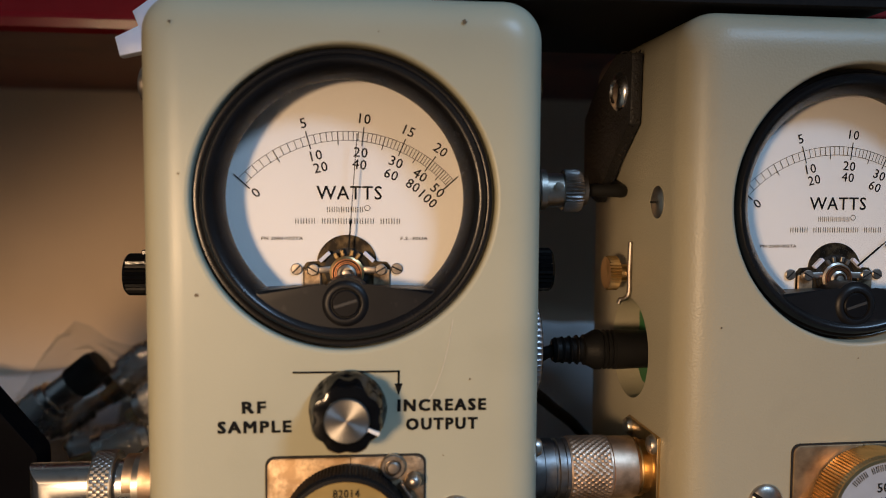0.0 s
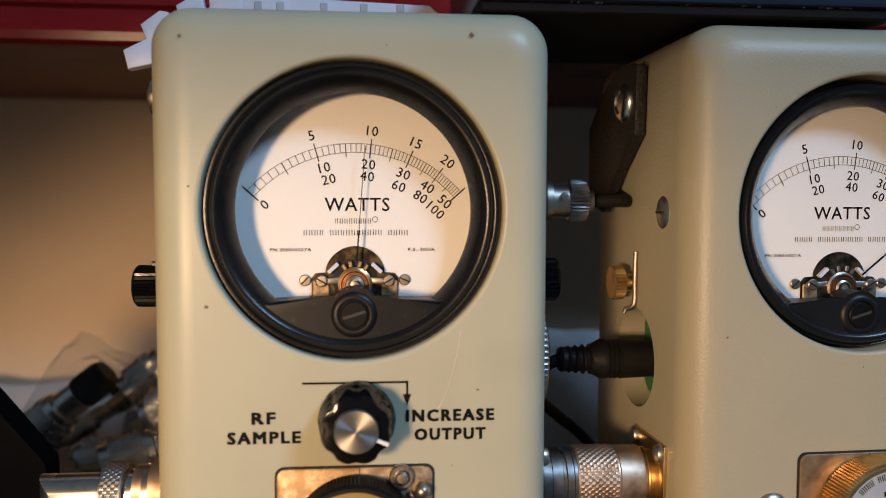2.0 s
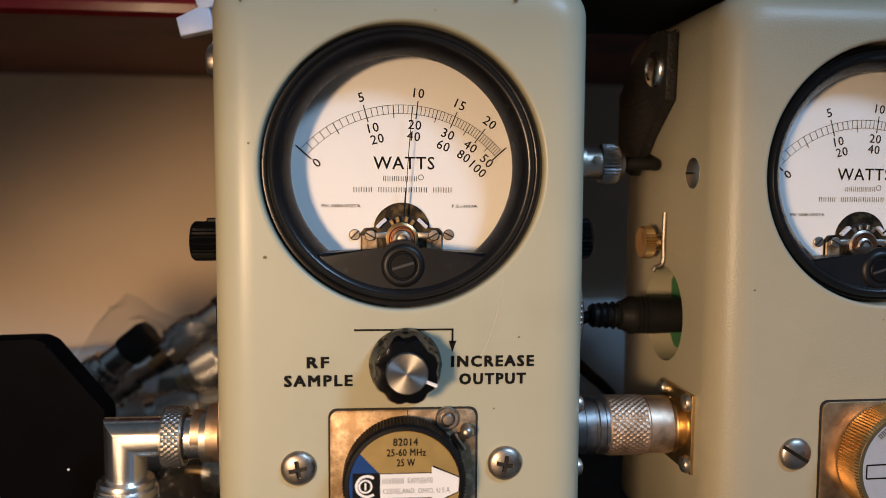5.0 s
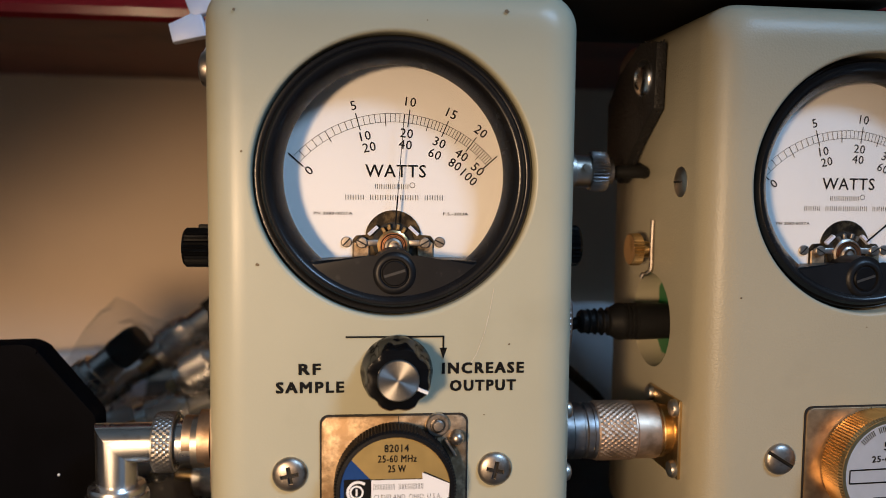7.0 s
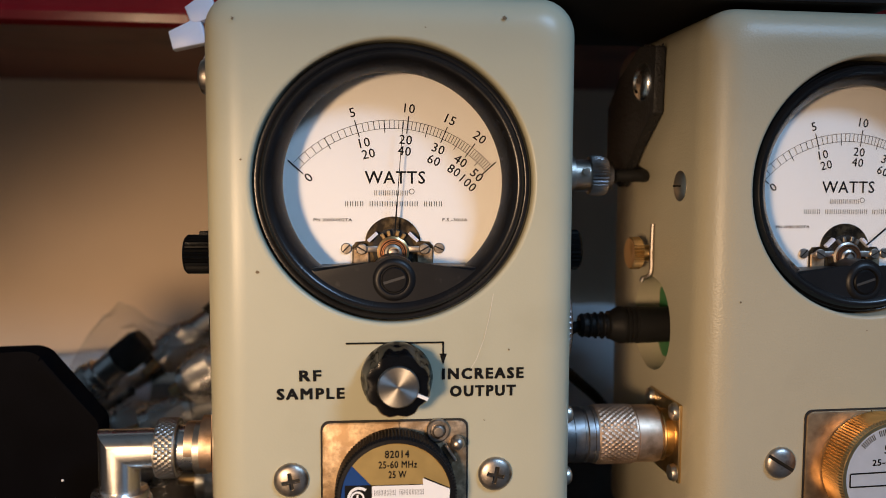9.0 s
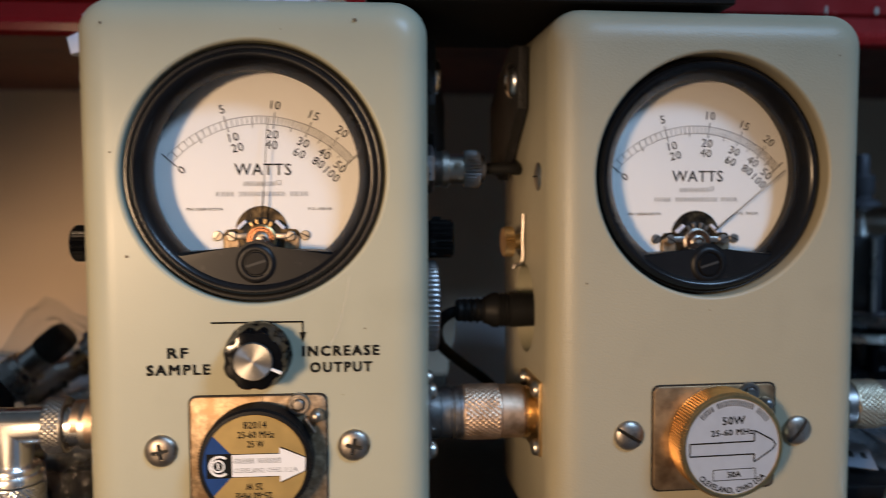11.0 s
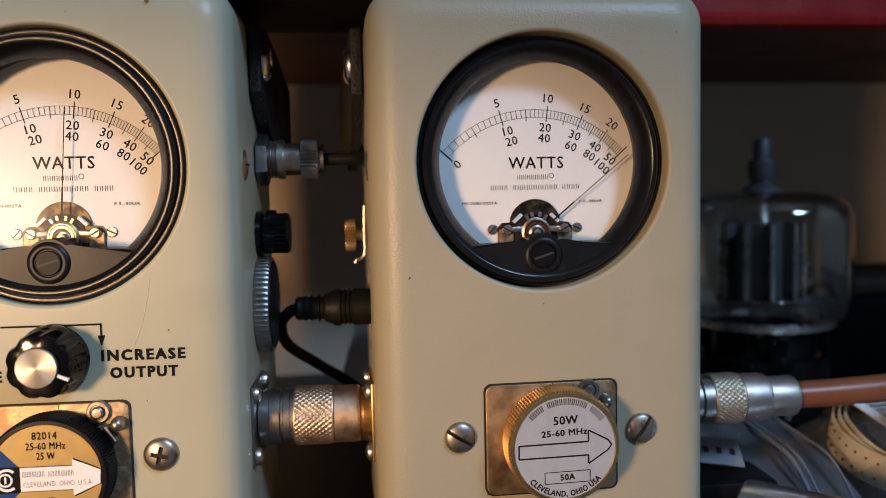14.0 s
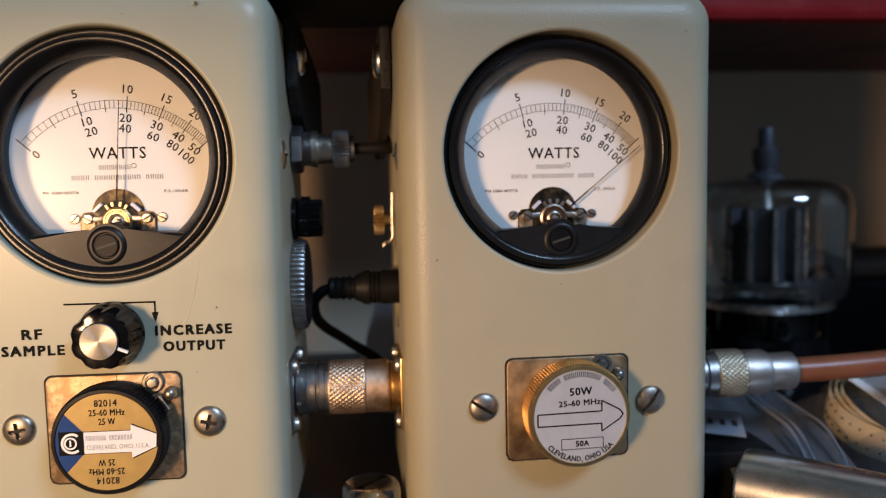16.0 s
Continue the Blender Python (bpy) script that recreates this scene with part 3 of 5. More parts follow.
        flat_screw(dial, s * 0.01285, 0.1062, 0.0015, -35 * s + 10, 0.0134)

    a = scale_angle(needle_at) if needle_at <= 25 else needle_at
    bm = bmesh.new()
    box(-0.00010, 0.00010, 0, 0.0002, 0.012, 0.0362, bm=bm)
    box(-0.00020, 0.00020, 0, 0.0003, 0.0066, 0.0145, bm=bm)
    part("needle", bm, INK, meter, "thin black pointer", m=pose(0, 0.0102, PIVOT, 0, a, 0))


def meter_bezel(meter, y0=0.0, rim=0.0365):
    bez = part("bezel", lathe([(rim - 0.0001, -0.0115), (rim - 0.0001, -0.0026), (rim - 0.0006, -0.0018), (0.0351, -0.0017), (0.0347, -0.0019), (0.0344, -0.0012), (0.0340, -0.0004),
                               (0.0335, 0.0000), (0.0329, 0.0000), (0.0323, -0.0003), (0.0314, -0.0013), (0.0303, -0.0028), (0.0296, -0.0040), (0.0292, -0.0049),
                               (0.0291, -0.0055), (0.0294, -0.0060), (0.0306, -0.0074), (0.0306, -0.0128)], 96, "-y", (0, y0, DZ)), BAKELITE, meter, "round black moulded bezel")
    # lower moulding with a raised boss round the zero screw
    chord, r = 0.1020, 0.0320
    h = chord - DZ
    a = math.degrees(math.asin(h / r))
    pts = arc(r, 180 - a, 360 + a, 40, (0, DZ))
    boss = arc(0.0062, 35, 145, 12, (0, 0.0990))
    outline = pts + boss
    part("lower_moulding", slab(outline, 0.009, Matrix.Translation((0, y0 + 0.0012, 0)), bevel=0.0010), BAR, bez)
    bm = lathe([(0.0062, -0.004), (0.0060, -0.0004), (0.0056, 0.0003), (0.0050, 0.0008), (0.0044, 0.0010), (0.0039, 0.0009), (0.0036, 0.0003), (0, 0.0003)], 40, "-y", (0, y0 + 0.0014, 0.0988))
    part("boss", bm, BAR, bez)
    bm = lathe([(0.0034, 0), (0.0034, 0.0012), (0.0031, 0.0015), (0, 0.0015)], 32, "-y", (0, y0 + 0.0020, 0.0988))
    zero = part("zero_screw", bm, PLASTIC, meter, "slotted black zero-adjusting screw")
    # slot laid on as a thin bar, greyer than the black screw
    bm = box(-0.0029, 0.0029, -0.00012, 0.0004, -0.00034, 0.00034)
    part("slot", bm, material("grey_slot", (0.035, 0.033, 0.03), 0.6), zero, m=pose(0, y0 + 0.00045, 0.0988, 0, -17, 0))
    glass = part("glass", slab(arc(0.0300, a, 180 - a, 60, (0, DZ)), 0.0008, Matrix.Translation((0, y0 + 0.0078, 0))), GLASS, meter, "clear meter window")
    glass.visible_shadow = False


def element_plate(meter, mat, shift=0.0):
    def outline(g):
        x0, x1, z0, z1, c = shift - 0.0190 - g, shift + 0.0192 + g, 0.0295 - g, 0.0612 + g, 0.0022
        return arc(c, 0, 90, 4, (x1 - c, z1 - c)) + arc(c, 90, 180, 4, (x0 + c, z1 - c)) + arc(c, 180, 270, 2, (x0 + c, z0 + c)) + arc(c, 270, 360, 4, (x1 - c, z0 + c))
    plate = part("socket_plate", slab(outline(0), 0.002, Matrix.Translation((0, -0.0007, 0)), bevel=0.0003), mat, meter, "stained silver-plated element socket face")
    # dark slab painting the shade round the flush plate
    part("gap", slab(outline(0.00045), 0.001, Matrix.Translation((0, -0.0003, 0))), DARK, meter)
    part("joint", box(-0.0001, 0.0001, -0.00076, -0.0005, 0.056, 0.0611), DARK, plate, m=pose(0.0012, 0, 0))
    # hold-down catch at the upper corner
    catch = SCREW if mat is PLATE else PEWTER
    bm = lathe([(0.0031, 0), (0.0031, 0.0009), (0.0028, 0.0013), (0.0021, 0.0013), (0.0019, 0.0009), (0.0017, 0.0009), (0.0016, 0.0019), (0.0012, 0.0023), (0, 0.0024)], 28, "-y", (0.0115, -0.0006, 0.0588))
    part("catch_post", bm, catch, plate)
    bm = box(-0.0004, 0.0004, -0.0032, -0.0010, -0.0026, 0.0026, 0.0002, 1)
    part("catch_spring", bm, catch, plate, m=pose(0.0148, 0, 0.0530, 0, -32, 0))
    bm = lathe([(0.0019, 0), (0.0019, 0.0018), (0.0016, 0.0028), (0.0009, 0.0034), (0, 0.0036)], 20, "-y", (0.0166, -0.0006, 0.0555))
    part("catch_ball", bm, catch, plate)
    return plate


def element(meter, style):
    """Plug-in element: ribbed rim and a round printed face."""
    cx, cz, r, h = (0.0002, 0.0440, 0.0158, 0.0082) if style == "gold" else (0.0021, 0.0452, 0.0160, 0.0092)
    rim = {"gold": PLASTIC, "silver": BRASS}[style]
    el = part("element", ribbed(r, h, 224, 0.00020, "-y", (cx, -0.0006, cz), chamfer=0.0008), rim, meter,
              "black ribbed plug-in element with a gold and blue face" if style == "gold" else "brass ribbed plug-in element with a satin silver face")
    y = -0.0006 - h
    bm = lathe([(r * 0.955, 0), (r * 0.955, 0.0004), (r * 0.90, 0.0005), (r * 0.885, 0.0001)], 80, "-y", (cx, y, cz))
    part("rim_ring", bm, rim, el)
    fr = r * 0.91
    y1 = y - 0.00012
    def face(pts, mat, name, lift=0.0):
        bm = bmesh.new()
        bm.faces.new([bm.verts.new((cx + px, y1 - lift, cz + pz)) for px, pz in pts])
        return part(name, bm, mat, el)
    if style == "gold":
        face(arc(fr, 0, 360, 72)[:-1], GOLD_LABEL, "face_label")
        face(arc(fr, 143, 217, 20) + [(-0.0062, -0.0030), (-0.0062, 0.0030)], BLUE_LABEL, "blue_field", 0.00006)
        arrow = [(-0.0062, -0.0031), (0.0068, -0.0031), (0.0068, -0.0048)] + [(0.0136, -0.0018), (0.0138, 0.0018)] + [(0.0068, 0.0048), (0.0068, 0.0031), (-0.0062, 0.0031)]
        face([(x * 1.015 + (0.0002 if x > 0 else -0.0002), z * 1.06) for x, z in arrow], INK, "arrow_edge", 0.00010)
        face(arrow, WHITE_LABEL, "arrow", 0.00016)
        face([(-0.0131, -0.0034), (-0.0064, -0.0034), (-0.0064, 0.0034), (-0.0131, 0.0034)], INK, "mark_ground", 0.00012)
        bm = bmesh.new()
        ring_ink(bm, 0.0023, 0.0030, 50, 310, 30, (cx - 0.0095, cz), y1 - 0.00018)
        ring_ink(bm, 0.0013, 0.0018, 0, 360, 30, (cx - 0.0099, cz), y1 - 0.00018)
        stroke(bm, (cx - 0.0099, cz - 0.0009), (cx - 0.0099, cz + 0.0009), 0.0005, y1 - 0.00018)
        part("mark", bm, WHITE_LABEL, el)
        bm = bmesh.new()
        for up in (1, -1):
            t = 0 if up == 1 else 180
            text_into(bm, "82014", 0.0062, 0.0020, (cx + up * 0.0002, cz + up * 0.0113), t, y1 - 0.0001, bold=0.00005)
            text_into(bm, "25-60 MHz", 0.0098, 0.0019, (cx + up * 0.0004, cz + up * 0.0086), t, y1 - 0.0001, bold=0.00005)
            text_into(bm, "25 W", 0.0045, 0.0019, (cx + up * 0.0003, cz + up * 0.0060), t, y1 - 0.0001, bold=0.00005)
        part("printing", bm, INK, el)
        bm = bmesh.new()
        bars_into(bm, (7, 8), cx - 0.0057, cx + 0.0072, cz + 0.0013, 0.0015, y1 - 0.0002)
        text_into(bm, "CLEVELAND, OHIO, U.S.A.", 0.0172, 0.0014, (cx + 0.0031, cz - 0.0013), 0, y1 - 0.0002, -0.01)
        tagged(part("fine_print", bm, INK_GREY, el), kind="stuff")
    else:
        face(arc(fr, 0, 360, 72)[:-1], SILVER_LABEL, "face_label")
        bm = bmesh.new()
        yy = y1 - 0.0001
        text_into(bm, "50W", 0.0068, 0.0024, (cx + 0.0002, cz + 0.0078), 2, yy, bold=0.00008)
        text_into(bm, "25-60 MHz", 0.0128, 0.0018, (cx - 0.0002, cz + 0.0043), 2, yy, bold=0.00007)
        text_into(bm, "50A", 0.0040, 0.0017, (cx + 0.0006, cz - 0.0082), 2, yy, bold=0.00008)
        text_into(bm, "CLEVELAND, OHIO USA", 0.0215, 0.0017, (cx, cz), 0, yy, follow=-0.0129, bold=0.00006)
        def poly(pts, w):
            for a, b in zip(pts, pts[1:] + pts[:1]):
                stroke(bm, (cx + a[0], cz + a[1]), (cx + b[0], cz + b[1]), w, yy)
        poly([(-0.0130, -0.0026), (0.0066, -0.0024), (0.0066, -0.0048), (0.0122, -0.0012), (0.0132, 0.0002), (0.0122, 0.0016), (0.0066, 0.0046), (0.0066, 0.0014), (-0.0130, 0.0011)], 0.00042)
        poly([(-0.0058, -0.0100), (0.0070, -0.0098), (0.0070, -0.0066), (-0.0058, -0.0068)], 0.00022)
        part("printing", bm, INK, el)
        bm = bmesh.new()
        bars_into(bm, (4, 10, 4), -0.0110, 0.0124, 0, 0.0017, yy, follow=0.0129, at=(cx, cz), weight=0.2)
        tagged(part("fine_print", bm, INK, el), kind="stuff")
    return el


def sample_knob(meter):
    """Fluted black knob with a spun metal cap, and its printed legend."""
    c = (0.0006, 0.0, 0.0733)
    def wave(i, n, k):
        return 1 - (0.075 * (0.5 + 0.5 * math.cos(8 * 2 * math.pi * i / n)) ** 2 if 3 <= k <= 6 else 0)
    bm = lathe([(0.0, 0.0002), (0.0092, 0.0002), (0.0095, 0.0012), (0.0093, 0.0034), (0.0088, 0.0042), (0.0085, 0.0098), (0.0080, 0.0108), (0.0062, 0.0112), (0, 0.0112)], 120, "-y", c, wave=wave)
    kn = part("knob", bm, GLOSS, meter, "fluted glossy black knob with a spun metal cap")
    bm = lathe([(0.0053, 0), (0.0053, 0.0009), (0.0050, 0.0012), (0, 0.0012)], 48, "-y", (c[0], -0.0110, c[2]))
    part("cap", bm, SPUN, kn, "spun bare metal cap")
    bm = box(0.0052, 0.0082, -0.0116, -0.0108, -0.0004, 0.0004)
    part("pointer_line", bm, WHITE_LABEL, kn, m=pose(c[0], 0, c[2], 0, 24, 0))
    y = -0.00015
    for words, width, x, z in (("RF", 0.0054, -0.0220, 0.0739), ("SAMPLE", 0.0173, -0.0219, 0.0691), ("INCREASE", 0.0216, 0.0236, 0.0738), ("OUTPUT", 0.0174, 0.0236, 0.0691)):
        for bm in glyphs(text_into(bmesh.new(), words, width, 0.0029, (x, z), 0, y, bold=0.00019, space=1.25)):
            part("legend_letter", bm, INK, meter)
    bm = bmesh.new()
    stroke(bm, (-0.0127, 0.0822), (0.0131, 0.0822), 0.0005, y)
    stroke(bm, (0.0129, 0.0824), (0.0129, 0.0786), 0.0005, y)
    bm.faces.new([bm.verts.new((px, y, pz)) for px, pz in ((0.0119, 0.0792), (0.0139, 0.0792), (0.0129, 0.0762))])
    part("legend_arrow", bm, INK, meter)
    return kn


def socket_flange(meter, side, mat):
    """Square quick-change flange with four screws and a threaded collar on a side wall."""
    s = side
    m = pose(s * HW, 0.0245, 0.0485)
    bm = box(-0.0002, 0.0010, -0.0118, 0.0118, -0.0118, 0.0118, 0.0004, 2)
    fl = part("socket_flange", bm, mat, meter, m=m if s > 0 else m @ Matrix.Rotation(math.pi, 4, "Z"))
    for dy in (-1, 1):
        for dz in (-1, 1) if s > 0 or mat is BRASS else ():
            bm = lathe([(0.0027, 0), (0.0027, 0.0007), (0.0023, 0.0015), (0.0012, 0.0020), (0, 0.0021)], 18, "x", (0.0009, dy * 0.0092, dz * 0.0092))
            part("screw", bm, NICKEL, fl)
    bm = lathe([(0.0082, 0), (0.0082, 0.0035), (0.0066, 0.0036), (0.0066, 0.0080), (0, 0.0080)], 40, "x", (0.002, 0, 0))
    part("collar", bm, mat, fl)


def strap_end(meter, side):
    """Leather carrying-strap end, screwed to the side wall, its tail bending away."""
    out = [(0.030, 0.167), (0.044, 0.169), (0.057, 0.161), (0.063, 0.151), (0.063, 0.128), (0.056, 0.124), (0.046, 0.137), (0.031, 0.147)]
    bm = bmesh.new()
    def x(y, z):
        t = max(0.0, (y - 0.044) / 0.024)
        return 0.0006 + (0.0088 if side > 0 else 0.0060) * t * t
    a = [bm.verts.new((side * (HW + x(y, z)), y, z)) for y, z in out]
    b = [bm.verts.new((side * (HW + x(y, z) + 0.0034), y, z)) for y, z in out]
    bm.faces.new(a), bm.faces.new(b[::-1])
    for i in range(len(a)):
        j = (i + 1) % len(a)
        bm.faces.new((a[i], b[i], b[j], a[j]))
    bmesh.ops.bevel(bm, geom=list(bm.edges), offset=0.0005, segments=2, profile=0.5, affect="EDGES")
    st = part("carrying_strap", bm, LEATHER, meter, "black leather strap end")
    bm = bmesh.new()
    for i in range(len(out)):
        (ya, za), (yb, zb) = out[i], out[(i + 1) % len(out)]
        n = max(2, int(math.hypot(yb - ya, zb - za) / 0.0006))
        for k in range(n):
            t = k / n
            y = ya + (yb - ya) * t + random.uniform(-0.0006, 0.0006)
            z = za + (zb - za) * t + random.uniform(-0.0006, 0.0006)
            c = Vector((side * (HW + x(y, z) + 0.0017 + random.uniform(-0.0012, 0.0012)), y, z))
            bmesh.ops.create_icosphere(bm, subdivisions=1, radius=0.00022 + 0.00024 * random.random(), matrix=Matrix.Translation(c) @ Matrix.Rotation(6.28 * random.random(), 4, "X") @ Matrix.Diagonal((0.9, 1.3, 0.6, 1)))
    part("raw_edge", bm, LEATHER_EDGE, st, "frayed cut edge")
    bm = lathe([(0.0060, 0), (0.0060, 0.0006), (0.0055, 0.0015), (0.0042, 0.0023), (0.0034, 0.0024), (0.0030, 0.0019), (0.0012, 0.0021), (0, 0.0021)], 32, "x" if side > 0 else "-x", (side * (HW + 0.0038), 0.039, 0.1570))
    part("screw", bm, CHROME, st)


def side_screw(meter, side, y, z):
    bm = lathe([(0.0045, 0), (0.0045, 0.0002), (0.0041, 0.0004), (0.0030, 0.0008), (0.0014, 0.0010), (0, 0.0011)], 24, "x" if side > 0 else "-x", (side * HW, y, z))
    ob = part("side_screw", bm, NICKEL, meter)
    bm = box(HW * side - 0.0013, HW * side + 0.0013, y - 0.0024, y + 0.0024, z - 0.0003, z + 0.0003)
    part("slot", bm, DARK, ob)


def round_cover(meter, side):
    deep = 0.0046 if side > 0 else 0.0030
    bm = ribbed(0.0152, deep, 120, 0.0003, "x" if side > 0 else "-x", (side * HW, 0.038, 0.0812), chamfer=0.0007)
    ob = part("round_cover", bm, PEWTER, meter, "round ribbed screw-in cover")
    bm = lathe([(0.0138, 0), (0.0136, 0.0004), (0.0045, 0.0012), (0, 0.0013)], 48, "x" if side > 0 else "-x", (side * (HW + deep), 0.038, 0.0812))
    part("cover_face", bm, PLASTIC, ob)


def fuse_cap(meter, side, y=0.040, z=0.1035):
    ax, r = ("x", 0.0064) if side > 0 else ("-x", 0.0057)
    bm = lathe([(0.0072, 0), (0.0072, 0.0016), (0.0062, 0.0018)], 40, ax, (side * HW, y, z))
    ribbed(r, 0.0085, 60, 0.0002, ax, (side * (HW + 0.0017), y, z), bm, 0.0007)
    ob = part("black_cap", bm, GLOSS, meter, "small ribbed black cap")
    bm = box(side * (HW + 0.003), side * (HW + 0.0062), y - 0.001, y + 0.001, z + r - 0.0004, z + r + 0.0010, 0.0003, 1)
    part("lug", bm, GLOSS, ob)


def chip(meter, x, z, r, seed):
    """A knock in the paint: a ragged dark spot."""
    rng = random.Random(seed)
    bm = bmesh.new()
    bm.faces.new([bm.verts.new((x + r * (0.6 + 0.6 * rng.random()) * math.cos(2 * math.pi * i / 9), -0.00012, z + r * (0.6 + 0.6 * rng.random()) * math.sin(2 * math.pi * i / 9))) for i in range(9)])
    part("paint_chip", bm, CHIP, meter)


CHIP = material("bare_metal_chip", (0.13, 0.09, 0.045), 0.6, vary=0.4, scale=2000)
SCRATCH = material("pale_scratch", (0.62, 0.58, 0.48), 0.5, vary=0.05)


def wattmeter(name, m, style, needle_at, label):
    meter = thing(name, m, label, "wattmeter", "wattmeters on the bench")
    paint = PAINT_L if style == "gold" else PAINT_R
    me = finish(case_mesh(paint, 0.0367 if style == "gold" else 0.0362), "case", paint, 50)
    case = new("case", me)
    case.parent = meter
    tagged(case, "rounded beige painted sheet-metal case")
    if style == "silver":
        # open round port in one side wall
        cutter = new("cutter", finish(lathe([(0, 0), (0.0150, 0), (0.0150, 0.012), (0, 0.012)], 64, "x", (-HW - 0.002, 0.038, 0.0805)), "cutter", paint))
        cutter.parent = meter
        mod = case.modifiers.new("port", "BOOLEAN")
        mod.object, mod.solver, mod.use_hole_tolerant = cutter, "EXACT", True
        bpy.context.view_layer.update()
        cut = bpy.data.meshes.new_from_object(case.evaluated_get(bpy.context.evaluated_depsgraph_get()))
        case.modifiers.clear()
        case.data = cut
        cut.set_sharp_from_angle(angle=radians(50))
        bpy.data.objects.remove(cutter)
        bm = box(-HW + 0.0075, -HW + 0.009, 0.026, 0.050, 0.068, 0.093)
        part("circuit_board", bm, GREEN, meter, "green circuit board inside the port")
    meter_movement(meter, needle_at, BRASS if style == "gold" else SCREW)
    meter_bezel(meter, *((0.0, 0.0365) if style == "gold" else (0.0022, 0.0358)))
    element_plate(meter, *((PLATE, 0.0) if style == "gold" else (PLATE_R, 0.0007)))
    element(meter, style)
    for s in (-1, 1):
        socket_flange(meter, s, PEWTER if (style == "gold" and s > 0) else TARNISH if style == "gold" else BRASS)
        strap_end(meter, s)
        side_screw(meter, s, 0.0185, 0.1245)
        if style == "gold":
            fuse_cap(meter, s, 0.040 if s > 0 else 0.028)
            round_cover(meter, s)
    if style == "gold":
        bm = lathe([(0.0050, 0), (0.0050, 0.0022), (0.0045, 0.0033), (0.0027, 0.0041), (0, 0.0044)], 28, "-x", (-HW, 0.0215, 0.1533))
        part("handle_screw", bm, SCREW, meter)
        screw_head(meter, -0.0272, 0.0460, 0.0046, "cross", 10)
        screw_head(meter, 0.0270, 0.0462, 0.0046, "cross", -12)
        sample_knob(meter)
        for k, (x, z, r) in enumerate(((-0.0352, 0.1012, 0.0005), (-0.0405, 0.1652, 0.00045), (0.0285, 0.1668, 0.0006), (0.0305, 0.0800, 0.0003), (0.0240, 0.0610, 0.0002), (-0.0390, 0.130, 0.0003), (0.0080, 0.1640, 0.0002))):
            chip(meter, x, z, r, k)
        bm = bmesh.new()
        pts = [(0.0262, 0.0950), (0.0252, 0.0890), (0.0238, 0.0830), (0.0218, 0.0775), (0.0200, 0.0745)]
        for a, b in zip(pts, pts[1:]):
            stroke(bm, a, b, 0.00014, -0.00012)
        part("scratch", bm, SCRATCH, meter)
    else:
        screw_head(meter, -0.0257, 0.0467, 0.0045, "slot", -32)
        screw_head(meter, 0.0275, 0.0464, 0.0045, "slot", 52)
        for k, (x, z, r) in enumerate(((-0.0390, 0.0925, 0.0003), (0.0385, 0.1600, 0.0003), (-0.0010, 0.0840, 0.0002))):
            chip(meter, x, z, r, 20 + k)
        # brass thumb nut and spring clip
        bm = ribbed(0.0052, 0.0034, 60, 0.0003, "-x", (-HW - 0.0038, 0.040, 0.1030), chamfer=0.0004)
        lathe([(0.0026, 0), (0.0026, 0.004)], 20, "-x", (-HW - 0.0002, 0.040, 0.1030), bm)
        nut = part("thumb_nut", bm, BRASS, meter, "ribbed brass thumb nut")
        bm = tube_along([(-HW - 0.0008, 0.037, 0.1125), (-HW - 0.0010, 0.037, 0.104), (-HW - 0.0010, 0.037, 0.0975), (-HW - 0.0022, 0.037, 0.0955), (-HW - 0.0036, 0.037, 0.0952), (-HW - 0.0042, 0.037, 0.0940)], 0.0007, 10)
        part("spring_clip", bm, SCREW, nut)
    if style == "silver":
        # its movement is mounted a little lower in the opening
        for ob in meter.children_recursive:
            if ob.name.split(".")[0] in ("dial", "movement", "needle", "zero_screw", "lower_moulding", "boss", "glass"):
                ob.matrix_basis = Matrix.Translation((0, 0, -0.0014)) @ ob.matrix_basis
    return meter


wattmeter("wattmeter", pose(0, 0, 0), "gold", 9.4, "beige cased wattmeter with sampling knob and gold-faced element")
wattmeter("wattmeter", pose(0.1345, 0.0038, -0.0008, 0, 0, 2.0), "silver", 50.5, "beige cased wattmeter with silver-faced element, no knob")

# ---------------------------------------------------------------- connectors and leads
AX_Y, AX_Z = 0.0245, 0.0485


def line_adapter():
    ob = thing("coax_adapter", pose(HW, AX_Y, AX_Z), "tarnished threaded coax adapter joining the two meters", "connector")
    part("ring_nut", lathe([(0.0075, 0.0012), (0.0080, 0.0014), (0.0080, 0.0042), (0.0084, 0.0045), (0.0084, 0.0074), (0.0077, 0.0077), (0.0077, 0.0084), (0.0083, 0.0087), (0.0083, 0.0104), (0.0078, 0.0106)], 48, "x"), PEWTER, ob, "grey nickel ring")
    part("sleeve", lathe([(0.0078, 0.0104), (0.0085, 0.0106), (0.0085, 0.0116), (0.0080, 0.0118)], 48, "x"), PEWTER, ob)
    part("coupling_nut", knurl(0.0089, 0.0122, 72, 12, 0.0004, "x", (0.0114, 0, 0)), TARNISH, ob, "diamond-knurled coupling nut", angle=4)
    part("body", lathe([(0.0080, 0.0234), (0.0086, 0.0237), (0.0086, 0.0305), (0.0081, 0.0312), (0.0072, 0.0313), (0.0072, 0.0345)], 48, "x"), TARNISH, ob, "browned smooth barrel")
    part("shoulder", lathe([(0.0074, 0.0314), (0.0078, 0.0320), (0.0074, 0.0326), (0.0074, 0.0350), (0, 0.0350)], 48, "x"), BRASS, ob, "gold-plated shoulder")


line_adapter()


